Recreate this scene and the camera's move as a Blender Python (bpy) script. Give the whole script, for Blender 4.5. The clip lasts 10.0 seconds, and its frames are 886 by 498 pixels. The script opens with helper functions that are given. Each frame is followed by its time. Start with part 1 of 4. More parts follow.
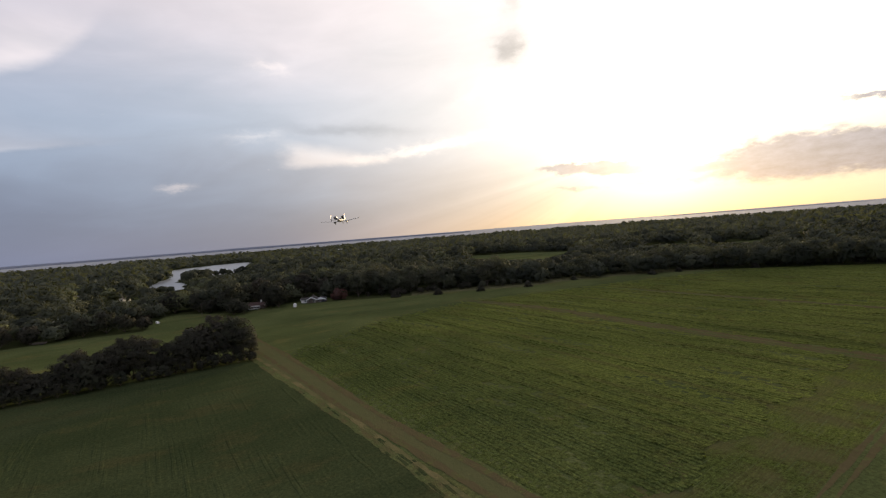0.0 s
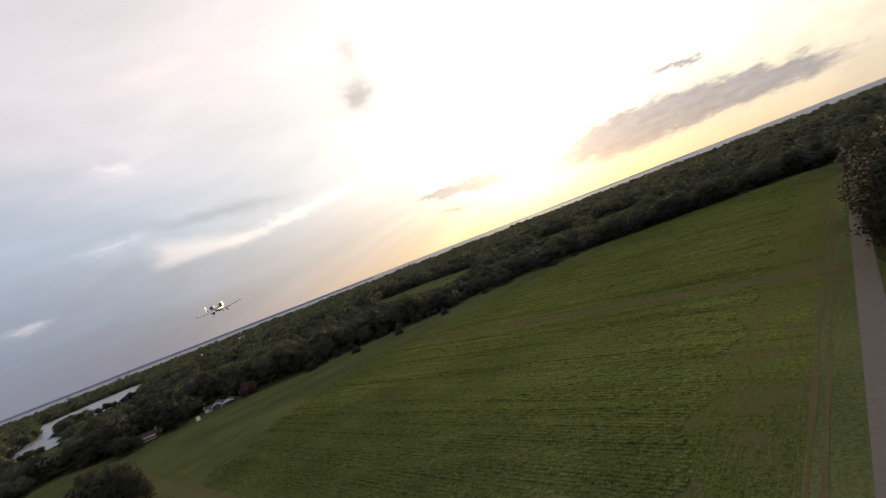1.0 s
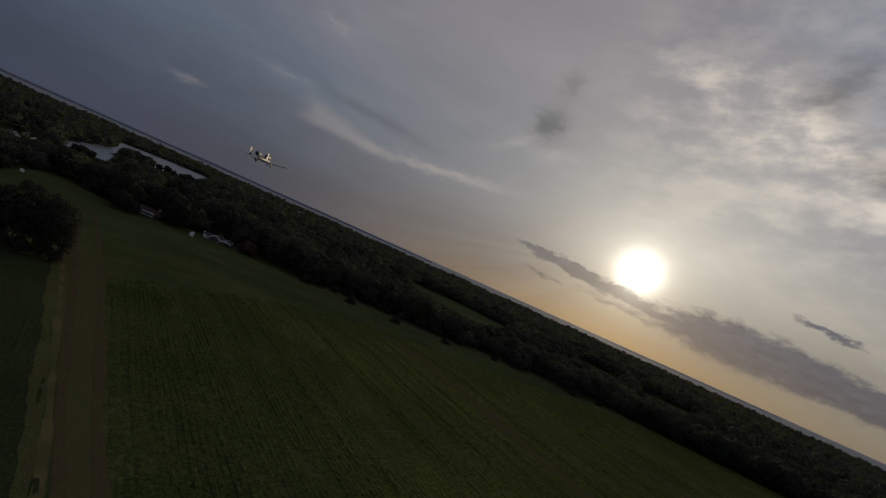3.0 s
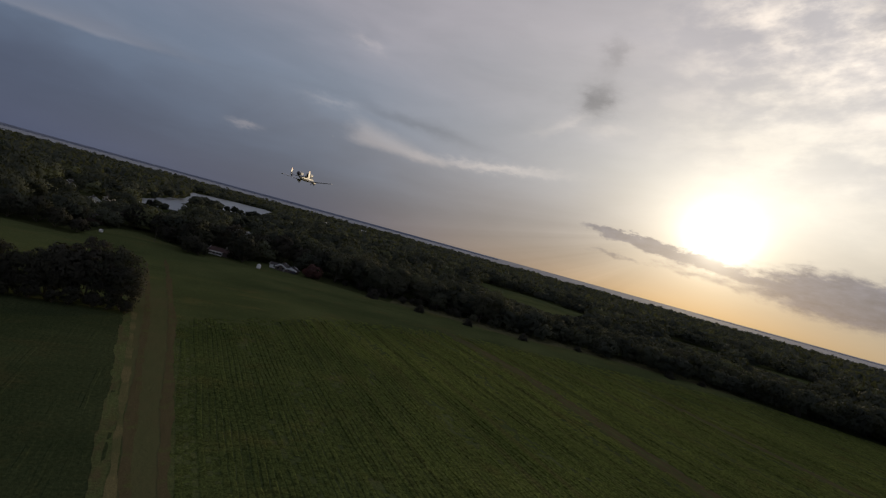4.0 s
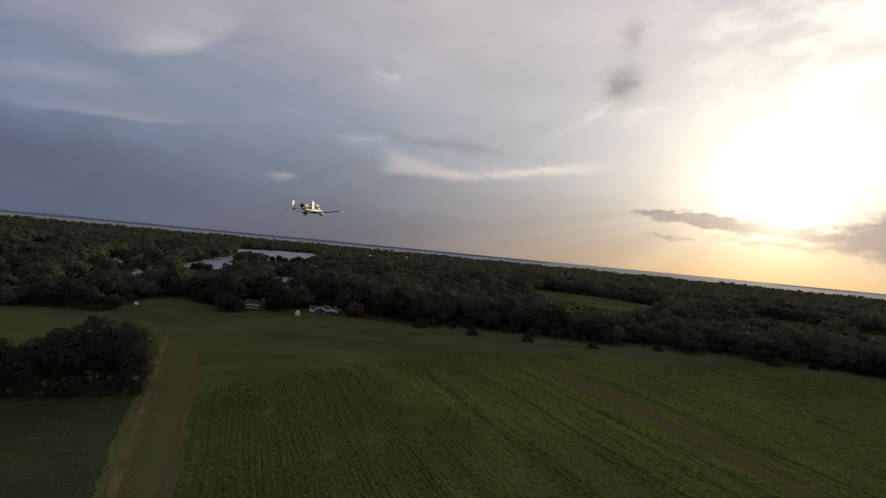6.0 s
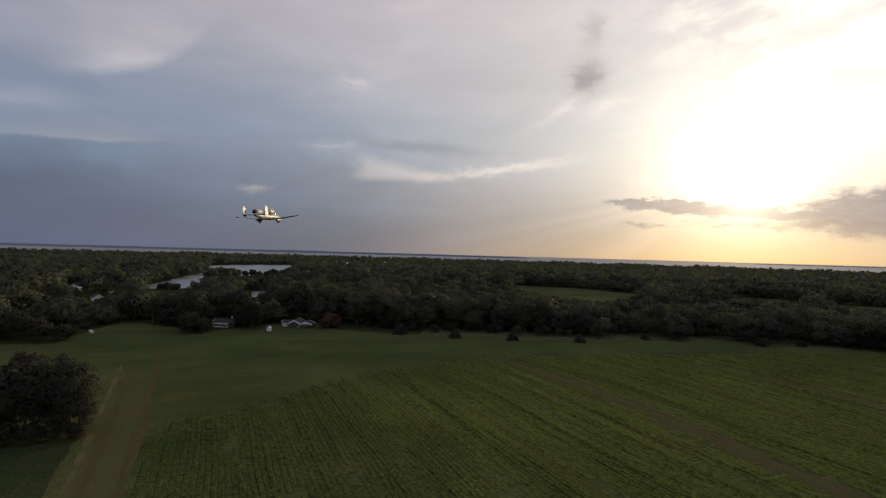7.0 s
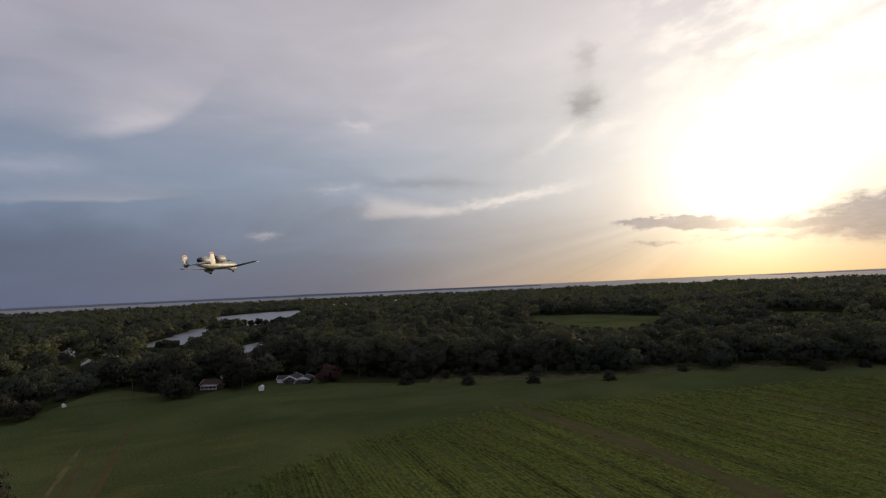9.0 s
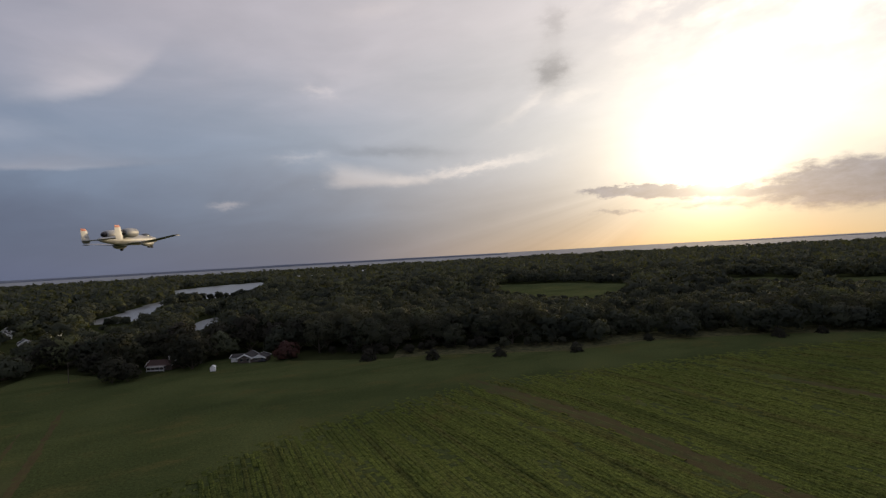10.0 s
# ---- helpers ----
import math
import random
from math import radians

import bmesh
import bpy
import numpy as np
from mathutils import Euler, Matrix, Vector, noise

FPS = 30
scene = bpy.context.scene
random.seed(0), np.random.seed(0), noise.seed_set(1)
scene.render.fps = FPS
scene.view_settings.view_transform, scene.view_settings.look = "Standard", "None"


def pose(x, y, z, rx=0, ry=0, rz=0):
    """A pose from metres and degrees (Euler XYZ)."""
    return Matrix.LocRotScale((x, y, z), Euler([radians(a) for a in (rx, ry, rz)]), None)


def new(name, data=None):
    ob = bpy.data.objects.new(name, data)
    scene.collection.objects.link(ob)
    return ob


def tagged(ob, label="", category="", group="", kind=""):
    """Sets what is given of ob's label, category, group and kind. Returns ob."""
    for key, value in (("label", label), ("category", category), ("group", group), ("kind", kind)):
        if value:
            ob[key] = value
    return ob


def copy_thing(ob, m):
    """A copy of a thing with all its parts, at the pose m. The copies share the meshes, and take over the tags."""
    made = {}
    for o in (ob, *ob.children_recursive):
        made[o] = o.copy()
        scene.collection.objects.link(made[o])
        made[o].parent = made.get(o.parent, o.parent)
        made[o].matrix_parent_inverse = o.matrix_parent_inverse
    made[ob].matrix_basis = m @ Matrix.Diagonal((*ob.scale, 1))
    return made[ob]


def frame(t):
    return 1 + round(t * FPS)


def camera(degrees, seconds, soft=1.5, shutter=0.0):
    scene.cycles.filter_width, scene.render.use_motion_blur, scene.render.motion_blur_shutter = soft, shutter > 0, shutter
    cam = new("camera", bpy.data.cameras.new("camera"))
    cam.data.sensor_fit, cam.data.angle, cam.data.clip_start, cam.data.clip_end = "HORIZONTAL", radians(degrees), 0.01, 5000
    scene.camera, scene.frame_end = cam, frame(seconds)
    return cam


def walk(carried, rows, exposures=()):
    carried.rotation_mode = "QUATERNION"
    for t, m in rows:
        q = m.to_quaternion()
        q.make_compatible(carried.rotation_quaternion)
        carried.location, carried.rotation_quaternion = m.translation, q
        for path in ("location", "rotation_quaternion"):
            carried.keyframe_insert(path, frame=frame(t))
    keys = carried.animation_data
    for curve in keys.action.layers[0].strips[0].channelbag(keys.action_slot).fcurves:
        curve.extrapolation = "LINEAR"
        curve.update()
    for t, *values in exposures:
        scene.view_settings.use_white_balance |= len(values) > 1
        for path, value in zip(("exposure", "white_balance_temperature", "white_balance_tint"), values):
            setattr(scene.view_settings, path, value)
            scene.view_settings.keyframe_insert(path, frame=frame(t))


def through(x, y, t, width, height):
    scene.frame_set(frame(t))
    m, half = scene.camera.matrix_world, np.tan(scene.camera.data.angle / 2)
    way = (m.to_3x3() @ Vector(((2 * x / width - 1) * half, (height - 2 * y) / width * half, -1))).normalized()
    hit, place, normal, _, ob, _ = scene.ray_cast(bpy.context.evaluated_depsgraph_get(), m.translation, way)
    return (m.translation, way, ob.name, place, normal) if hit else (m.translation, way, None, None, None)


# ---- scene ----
cam = camera(85.90, 10.0, soft=1.3, shutter=0.15)
walk(cam, [
    (0.0, pose(-85.27, -369.07, 48.07, 87.94, 4.46, -30.95)),
    (0.5, pose(-80.71, -363.01, 47.52, 88.37, 12.74, -30.84)),
    (0.7, pose(-78.61, -360.70, 47.39, 89.20, 20.52, -33.58)),
    (1.0, pose(-75.21, -357.34, 47.28, 89.91, 21.23, -43.24)),
    (1.2, pose(-72.79, -355.18, 47.21, 91.91, 25.42, -47.01)),
    (1.5, pose(-68.85, -352.11, 47.21, 94.05, 22.98, -46.95)),
    (1.7, pose(-66.11, -350.18, 47.33, 99.03, 6.96, -49.50)),
    (1.8, pose(-64.73, -349.24, 47.41, 100.39, 1.64, -50.55)),
    (2.0, pose(-61.96, -347.39, 47.61, 102.69, -14.85, -55.01)),
    (2.2, pose(-59.26, -345.58, 47.87, 102.52, -28.27, -54.65)),
    (2.5, pose(-55.57, -342.90, 48.34, 96.69, -29.91, -43.01)),
    (3.0, pose(-50.74, -338.56, 48.79, 91.96, -24.10, -35.50)),
    (3.2, pose(-49.04, -336.81, 48.90, 89.61, -21.09, -32.30)),
    (4.3, pose(-40.64, -327.09, 48.12, 90.32, -12.42, -25.20)),
    (4.5, pose(-39.13, -325.08, 48.24, 91.65, -7.92, -24.13)),
    (5.0, pose(-35.38, -319.80, 48.58, 92.26, 9.59, -24.95)),
    (5.2, pose(-33.90, -317.57, 48.66, 90.61, 12.76, -25.93)),
    (5.5, pose(-31.60, -314.16, 48.73, 91.30, -0.45, -27.90)),
    (6.0, pose(-28.08, -308.41, 48.61, 90.22, -5.47, -21.46)),
    (6.2, pose(-26.65, -306.13, 48.58, 90.47, -5.28, -22.85)),
    (7.3, pose(-19.83, -294.60, 48.07, 91.50, -0.53, -23.48)),
    (7.5, pose(-18.36, -292.43, 48.12, 93.73, -0.24, -22.32)),
    (8.0, pose(-14.55, -286.89, 48.53, 93.70, 0.95, -19.25)),
    (8.5, pose(-10.93, -281.16, 49.54, 92.92, 0.14, -22.73)),
    (9.0, pose(-7.50, -275.49, 49.88, 94.63, 2.61, -22.51)),
    (9.5, pose(-4.03, -270.04, 50.49, 90.75, 5.75, -23.69)),
    (10.0, pose(-0.00, -264.97, 50.99, 90.74, 3.22, -26.30)),
], exposures=((0, .87, 7250, 10), (0.9, .88, 7250, 10), (1.2, .68, 7100, 10), (1.5, .25, 6700, 10), (1.8, -.42, 6650, 10), (2.2, -1.1, 6600, 10), (3.0, -1.18, 6500, 10), (3.2, -1.03, 6550, 10), (4.3, -.22, 6650, 10), (5.5, -.02, 6850, 10), (7.3, .15, 6900, 10), (10, .17, 6900, 10))
)

# ------------------------------------------------------------------ small node language
class Val:
    """A socket or number that can be added, multiplied and so on, in a node tree."""
    tree = None

    def __init__(self, s):
        self.s = s

    @staticmethod
    def op(kind, *args, clamp=False):
        n = Val.tree.nodes.new("ShaderNodeMath")
        n.operation, n.use_clamp = kind, clamp
        for i, a in enumerate(args):
            a = a.s if isinstance(a, Val) else a
            if isinstance(a, (int, float)):
                n.inputs[i].default_value = a
            else:
                Val.tree.links.new(a, n.inputs[i])
        return Val(n.outputs[0])

    def __add__(self, o): return Val.op("ADD", self, o)
    def __radd__(self, o): return Val.op("ADD", self, o)
    def __sub__(self, o): return Val.op("SUBTRACT", self, o)
    def __rsub__(self, o): return Val.op("SUBTRACT", o, self)
    def __mul__(self, o): return Val.op("MULTIPLY", self, o)
    def __rmul__(self, o): return Val.op("MULTIPLY", self, o)
    def __truediv__(self, o): return Val.op("DIVIDE", self, o)
    def __rtruediv__(self, o): return Val.op("DIVIDE", o, self)


def expo(a): return Val.op("EXPONENT", a)
def top(a, b): return Val.op("MAXIMUM", a, b)
def low(a, b): return Val.op("MINIMUM", a, b)


def step(a, lo, hi):
    """0 below lo, 1 above hi, smooth between."""
    n = Val.tree.nodes.new("ShaderNodeMapRange")
    n.interpolation_type = "SMOOTHSTEP"
    Val.tree.links.new(a.s, n.inputs[0])
    n.inputs[1].default_value, n.inputs[2].default_value = lo, hi
    return Val(n.outputs[0])


def vec(x, y, z=0.0):
    n = Val.tree.nodes.new("ShaderNodeCombineXYZ")
    for i, a in enumerate((x, y, z)):
        if isinstance(a, Val):
            Val.tree.links.new(a.s, n.inputs[i])
        else:
            n.inputs[i].default_value = a
    return Val(n.outputs[0])


def grain(v, scale, detail=4.0, rough=0.55, warp=0.0):
    n = Val.tree.nodes.new("ShaderNodeTexNoise")
    if v is not None:
        Val.tree.links.new(v.s, n.inputs["Vector"])
    n.inputs["Scale"].default_value, n.inputs["Detail"].default_value = scale, detail
    n.inputs["Roughness"].default_value, n.inputs["Distortion"].default_value = rough, warp
    return Val(n.outputs[0])


def blend(fac, a, b):
    """Mix of two colours; each a tuple or a socket."""
    n = Val.tree.nodes.new("ShaderNodeMix")
    n.data_type, n.clamp_factor = "RGBA", True
    if isinstance(fac, Val):
        Val.tree.links.new(fac.s, n.inputs[0])
    else:
        n.inputs[0].default_value = fac
    for i, c in ((6, a), (7, b)):
        if isinstance(c, Val):
            Val.tree.links.new(c.s, n.inputs[i])
        else:
            n.inputs[i].default_value = (*c, 1)
    return Val(n.outputs[2])


def tint(col, fac, kind="MULTIPLY"):
    """col times (or plus) fac, both colours or a number."""
    n = Val.tree.nodes.new("ShaderNodeVectorMath")
    n.operation = kind
    for i, c in ((0, col), (1, fac)):
        if isinstance(c, Val):
            Val.tree.links.new(c.s, n.inputs[i])
        else:
            n.inputs[i].default_value = c
    return Val(n.outputs[0])


# ------------------------------------------------------------------ world and sun
SUN_AZ, SUN_EL = 56.4, 8.2          # degrees: from +y towards +x, and above the horizon

sun = new("sun", bpy.data.lights.new("sun", "SUN"))
sun.data.energy, sun.data.angle, sun.data.color = 2.0, radians(4.0), (1.0, 0.80, 0.52)
sun.matrix_world = pose(0, 0, 300, 90 - SUN_EL, 0, 180 - SUN_AZ)

world = bpy.data.worlds.new("evening_sky")
scene.world = world
world.use_nodes = True
Val.tree = world.node_tree
world.node_tree.nodes.clear()
sky = world.node_tree.nodes.new("ShaderNodeTexSky")
sky.sky_type, sky.sun_disc = "NISHITA", False
sky.sun_elevation, sky.sun_rotation = radians(SUN_EL), radians(SUN_AZ)
coord = world.node_tree.nodes.new("ShaderNodeTexCoord")
sep = world.node_tree.nodes.new("ShaderNodeSeparateXYZ")
world.node_tree.links.new(coord.outputs["Generated"], sep.inputs[0])
dx, dy, dz = (Val(s) for s in sep.outputs)
az = Val.op("ARCTAN2", dx, dy) * 57.2958
el = Val.op("ARCSINE", dz) * 57.2958
up = top(el, 0.0)
sx, sy, sz = (math.sin(radians(SUN_AZ)) * math.cos(radians(SUN_EL)), math.cos(radians(SUN_AZ)) * math.cos(radians(SUN_EL)), math.sin(radians(SUN_EL)))
theta = Val.op("ARCCOSINE", low(dx * sx + dy * sy + dz * sz, 0.999999)) * 57.2958

# cloud texture lies in long soft streaks, a little tilted
flow = vec(az / 22.0 + up / 50.0, up / 6.5 - az / 70.0, 0.0)
soft = grain(flow, 1.3, 4, 0.5, 0.5)
haze = grain(vec(az / 40.0, up / 14.0, 7.0), 1.2, 3, 0.5)
wob_u = grain(vec(az / 5.0, up / 2.5, 3.0), 1.0, 5, 0.6) - 0.5
wob_v = grain(vec(az / 6.0, up / 3.0, 9.0), 1.0, 5, 0.6) - 0.5
fin_u = grain(vec(az / 2.6, up / 1.3, 13.0), 1.0, 6, 0.65) - 0.5
fin_v = grain(vec(az / 2.2, up / 1.1, 19.0), 1.0, 6, 0.65) - 0.5


def puff(u0, v0, ru, rv, lean=0.0, torn=False):
    """An oval cloud at azimuth u0, elevation v0, with soft or torn edges."""
    c, s = math.cos(radians(lean)), math.sin(radians(lean))
    if torn:
        a, b = az + fin_u * 5.0 - u0, up + fin_v * 2.2 - v0
    else:
        a, b = az + wob_u * 6.0 - u0, up + wob_v * 3.0 - v0
    p, q = (a * c + b * s) / ru, (b * c - a * s) / rv
    return expo((p * p + q * q) * -1.0)


def shelf(u0, v0, ru, fade, slope, sharp=0.5):
    """A cloud with a crisp lower edge that rises by slope along the azimuth, and fades upwards."""
    h = up + wob_v * 1.2 - v0 - (az - u0) * slope
    a = (az + wob_u * 5.0 - u0) / ru
    return step(h, 0.0, sharp) * expo(top(h, 0.0) * (-1.0 / fade)) * expo(a * a * -1.0)


# the veil of high cloud: dark and blue low in the west, pale above
rise = up + (soft - 0.5) * 8.0 + (haze - 0.5) * 10.0
veil = blend(step(rise, 3.0, 12.0), (0.063, 0.099, 0.203), (0.117, 0.184, 0.320))
veil = blend(step(rise, 11.0, 28.0), veil, (0.296, 0.302, 0.408))
veil = blend(expo(up * -0.25) * 0.60, veil, (0.064, 0.089, 0.182))
veil = blend(step(az, 8.0, 36.0) * expo(up * -0.09), veil, (0.225, 0.210, 0.265))
# a long edge of cloud that comes down from above the sun towards the north-east, with clearer blue beyond it
lumps = step(grain(vec(az / 9.0 + up / 26.0, up / 4.2 - az / 26.0, 5.0), 1.2, 6, 0.58, 0.0), 0.36, 0.66)
edge = 14.0 / (expo((az - 74.0) / 5.5) + 1.0) + 18.5
over = up + wob_v * 5.0 + fin_v * 2.6 + (lumps - 0.5) * 2.0 - edge
veil = blend(step(az, 48.0, 74.0) * step(over, -1.5, 3.0) * 0.85, veil, (0.200, 0.255, 0.430))
veil = blend(step(az, 60.0, 76.0) * step(17.0 - up, 0.0, 9.0) * 0.75, veil, (0.390, 0.375, 0.350))
veil = tint(veil, tint(vec(1, 1, 1), soft * 0.28 + 0.86))
far_glow = expo(theta * -0.034) * 0.70 * (step(up, 0.0, 14.0) * 0.45 + 0.72)
near_glow = expo(theta * theta * -0.013) * 0.42 + expo(theta * theta * -0.0055) * 0.17 * (step(up, 0.0, 10.0) * 0.5 + 0.5)
wide = theta / 2.6
core = expo(theta * theta * -0.60) * 9.0 + 2.2 / (wide * wide * wide * wide + 1.0)
veil = tint(veil, tint(vec(1.0, 0.935, 0.77), far_glow), "ADD")
veil = tint(veil, tint(vec(1.0, 0.92, 0.68), near_glow), "ADD")
veil = tint(veil, tint(vec(1.0, 0.95, 0.82), step(az, 52.0, 68.0) * step(up, 6.0, 14.0) * expo(theta * -0.025) * 0.27), "ADD")

# bright clouds: a wedge low in the north, a comma in the north-west, lumps and small heaps high in the east
hw = up + wob_v * 0.9 + fin_v * 0.5
wedge = step(hw, 8.2, 9.2) * step(11.9 - (az - 14.0) * 0.20 - hw, -0.2, 1.6) * step(az + fin_u * 3.0, 12.0, 15.5) * step(28.0 - az, 0.0, 5.0)
hc = up + wob_v * 1.6 + fin_v * 0.6 - 14.4 - expo((az + 4.0) * 0.20) * 6.0
lap = (az + 9.8 + wob_u * 3.0) / 5.0
comma = step(25.5 - up, 0.0, 6.0) * step(hc, 0.0, 1.8) * expo(top(hc, 0.0) * -0.30) * expo(lap * lap * -1.0)
bright = (wedge * 0.52 + puff(30.0, 10.1, 7.0, 0.50, 7, True) * 0.55 + puff(10.2, 12.1, 2.8, 0.45, 4, True) * 0.26 + comma * 0.85
          + puff(2.2, 6.8, 1.5, 0.40, 4, True) * 0.50 + shelf(-14.5, 9.6, 7.5, 1.5, 0.10) * 0.50 + puff(12.5, 19.2, 1.8, 0.5, -8, True) * 0.22 + puff(20, 27.6, 5, 1.0, 6) * 0.12
          + puff(37, 16.6, 3.6, 0.6, 30) * 0.22 + puff(42.5, 17, 3, 0.6, 10) * 0.2 + puff(-20, 12.6, 6, 0.9, 8) * 0.25)
under = over * -1.0
sheet_edge = step(under, -0.6, 2.2) * expo(top(under, 0.0) * -0.13) * step(az + fin_u * 8.0, 44.0, 62.0) * (lumps * 0.9 + 0.1)
heaps = (puff(89.3, 39.3, 4.0, 1.7, -8, True) + puff(88.5, 35.2, 5.2, 0.95, -16, True) + puff(78.5, 32.8, 7.0, 1.25, -4, True) * 1.05 + puff(79.4, 29.6, 3.2, 0.75, 0, True) * 0.85
         + puff(91.0, 24.6, 3.6, 1.3, -10, True) + puff(83.0, 38.0, 1.2, 0.7, 0, True) * 0.8 + puff(94.0, 29.0, 2.0, 0.6, 0, True) * 0.8)
heaps = step(heaps + (grain(vec(az / 1.6, up / 0.9, 41.0), 1.0, 6, 0.68) - 0.5) * 1.5, 0.22, 1.15)
bright = bright + sheet_edge * 0.9
dark = (puff(40.4, 19.9, 1.9, 1.7, 40, True) * 0.42 + puff(41, 24.8, 1.3, 1.5, 0, True) * 0.22 + puff(21, 12.6, 8, 0.7, -4) * 0.20
        + puff(67.5, 30.4, 3.2, 1.9, 42, True) * 0.42 + puff(74.6, 23.2, 4.2, 1.2, -17, True) * 0.42 + puff(-8, 5.5, 22, 4.5) * 0.10 + puff(30, 36, 16, 3, 10) * 0.12)
bank = step(puff(67.5, 4.6, 7.5, 2.4, -2, True) + puff(79, 4.0, 8.0, 1.5, -6, True) + puff(49.5, 5.6, 5.0, 0.8, -4, True) * 0.66 + puff(74.0, 8.9, 3.4, 0.36, -8, True) * 0.75
            + puff(46.5, 6.2, 4, 0.5, -4, True) * 0.8 + puff(47, 3.8, 5, 0.45, 0, True) * 0.45 + puff(55.5, 5.2, 5.0, 0.8, -6, True) * 0.72 + puff(56, 3.7, 5, 0.5, -5, True) * 0.36 + (grain(vec(az / 2.4, up / 0.9, 23.0), 1.3, 6, 0.62) - 0.5) * 0.9 * expo((up - 5.0) * (up - 5.0) * -0.12) * step(az, 40.0, 46.0), 0.22, 0.70)
veil = tint(veil, tint(tint(vec(1.0, 0.92, 0.78), bright * 0.6), vec(1, 1, 1), "ADD"))
veil = tint(veil, tint(vec(0.195, 0.125, 0.058), bright), "ADD")
veil = tint(veil, tint(vec(0.21, 0.22, 0.18), sheet_edge), "ADD")
veil = blend(heaps * 0.70, veil, (1.18, 1.10, 0.96))
veil = tint(veil, tint(vec(1, 1, 1), 1.0 - low(dark, 0.8)))
wisp = grain(vec(az / 16.0 + up / 30.0, up / 4.5 - az / 40.0, 31.0), 1.6, 5, 0.6, 0.6)
veil = tint(veil, tint(vec(1, 1, 1), wisp * 0.14 + 0.93))
# fleecy lumps all over the eastern sky
fleecy = step(az, 38.0, 56.0) * step(up, 11.0, 17.0) * (expo(under * under * -0.010) * 0.75 + 0.20)
veil = tint(veil, tint(tint(vec(1.0, 0.88, 0.62), (lumps - 0.40) * fleecy * 0.34), vec(1, 1, 1), "ADD"))
# shafts of light that fan down from the sun
turn = Val.op("ARCTAN2", el - SUN_EL, az - SUN_AZ)
shaft = (grain(vec(turn * 3.2, 0.0, 2.0), 2.2, 3, 0.6) - 0.5) * step(8.5 - el, 0.0, 4.0) * step(54.0 - az, 2.0, 12.0) * expo((54.0 - az) * -0.04)
veil = tint(veil, tint(vec(1, 1, 1), shaft * 1.3 + 1.0))
# gold under the cloud bank, along the horizon below the sun
gold = expo(up * -0.30) * expo((az - 58.0) * (az - 58.0) * -0.0013)
veil = blend(gold, veil, tint(veil, vec(0.99, 0.87, 0.60)))
veil = blend(bank * (step(az, 50.0, 64.0) * 0.12 + 0.78) * (1.0 - expo((az - 57.0) * (az - 57.0) * -0.08) * 0.30), tint(veil, tint(vec(1.0, 0.95, 0.82), core), "ADD"), tint(tint(vec(0.240, 0.248, 0.325), (far_glow * 0.45 + 0.74) * (grain(vec(az / 1.9, up / 0.7, 51.0), 1.2, 6, 0.65) * 1.1 + 0.45)), tint(vec(1.0, 0.95, 0.84), core * 0.04 + near_glow * 0.20), "ADD"))
# thicker, duller air close to the horizon
veil = tint(veil, tint(vec(1.0, 1.0, 1.0), 1.0 - expo(up * up * -0.03) * 0.20 * step(az, -12.0, 22.0)))
clear = tint(Val(sky.outputs[0]), vec(0.06, 0.06, 0.06))
full = tint(blend(0.92, clear, veil), vec(1.02, 1.0, 0.975))
bg = world.node_tree.nodes.new("ShaderNodeBackground")
world.node_tree.links.new(full.s, bg.inputs[0])
bg.inputs[1].default_value = 1.0
out = world.node_tree.nodes.new("ShaderNodeOutputWorld")
world.node_tree.links.new(bg.outputs[0], out.inputs[0])


# ------------------------------------------------------------------ materials
def material(name, build, rough=0.8, metal=0.0, spec=0.3, bump=None, through=None):
    """build() returns the base colour; bump() a height; through: share of light that passes, for leaves."""
    m = bpy.data.materials.new(name)
    m.use_nodes = True
    t = m.node_tree
    Val.tree = t
    b = t.nodes["Principled BSDF"]
    b.inputs["Roughness"].default_value, b.inputs["Metallic"].default_value = rough, metal
    b.inputs["Specular IOR Level"].default_value = spec
    c = build()
    if isinstance(c, Val):
        t.links.new(c.s, b.inputs["Base Color"])
    else:
        b.inputs["Base Color"].default_value = (*c, 1)
    if bump:
        n = t.nodes.new("ShaderNodeBump")
        n.inputs["Strength"].default_value, n.inputs["Distance"].default_value = bump[1], bump[2]
        t.links.new(bump[0]().s, n.inputs["Height"])
        t.links.new(n.outputs[0], b.inputs["Normal"])
    if through:
        tr, mix = t.nodes.new("ShaderNodeBsdfTranslucent"), t.nodes.new("ShaderNodeMixShader")
        col = tint(c, through[1])
        t.links.new(col.s, tr.inputs[0])
        mix.inputs[0].default_value = through[0]
        t.links.new(b.outputs[0], mix.inputs[1])
        t.links.new(tr.outputs[0], mix.inputs[2])
        t.links.new(mix.outputs[0], t.nodes["Material Output"].inputs[0])
    return m


def where():
    n = Val.tree.nodes.new("ShaderNodeNewGeometry")
    return Val(n.outputs["Position"])


def own():
    n = Val.tree.nodes.new("ShaderNodeTexCoord")
    return Val(n.outputs["Object"])


def by_island():
    return Val(Val.tree.nodes.new("ShaderNodeNewGeometry").outputs["Random Per Island"])


def by_object():
    return Val(Val.tree.nodes.new("ShaderNodeObjectInfo").outputs["Random"])


def stretch(x, y):
    return tint(where(), vec(x, y, 1.0))


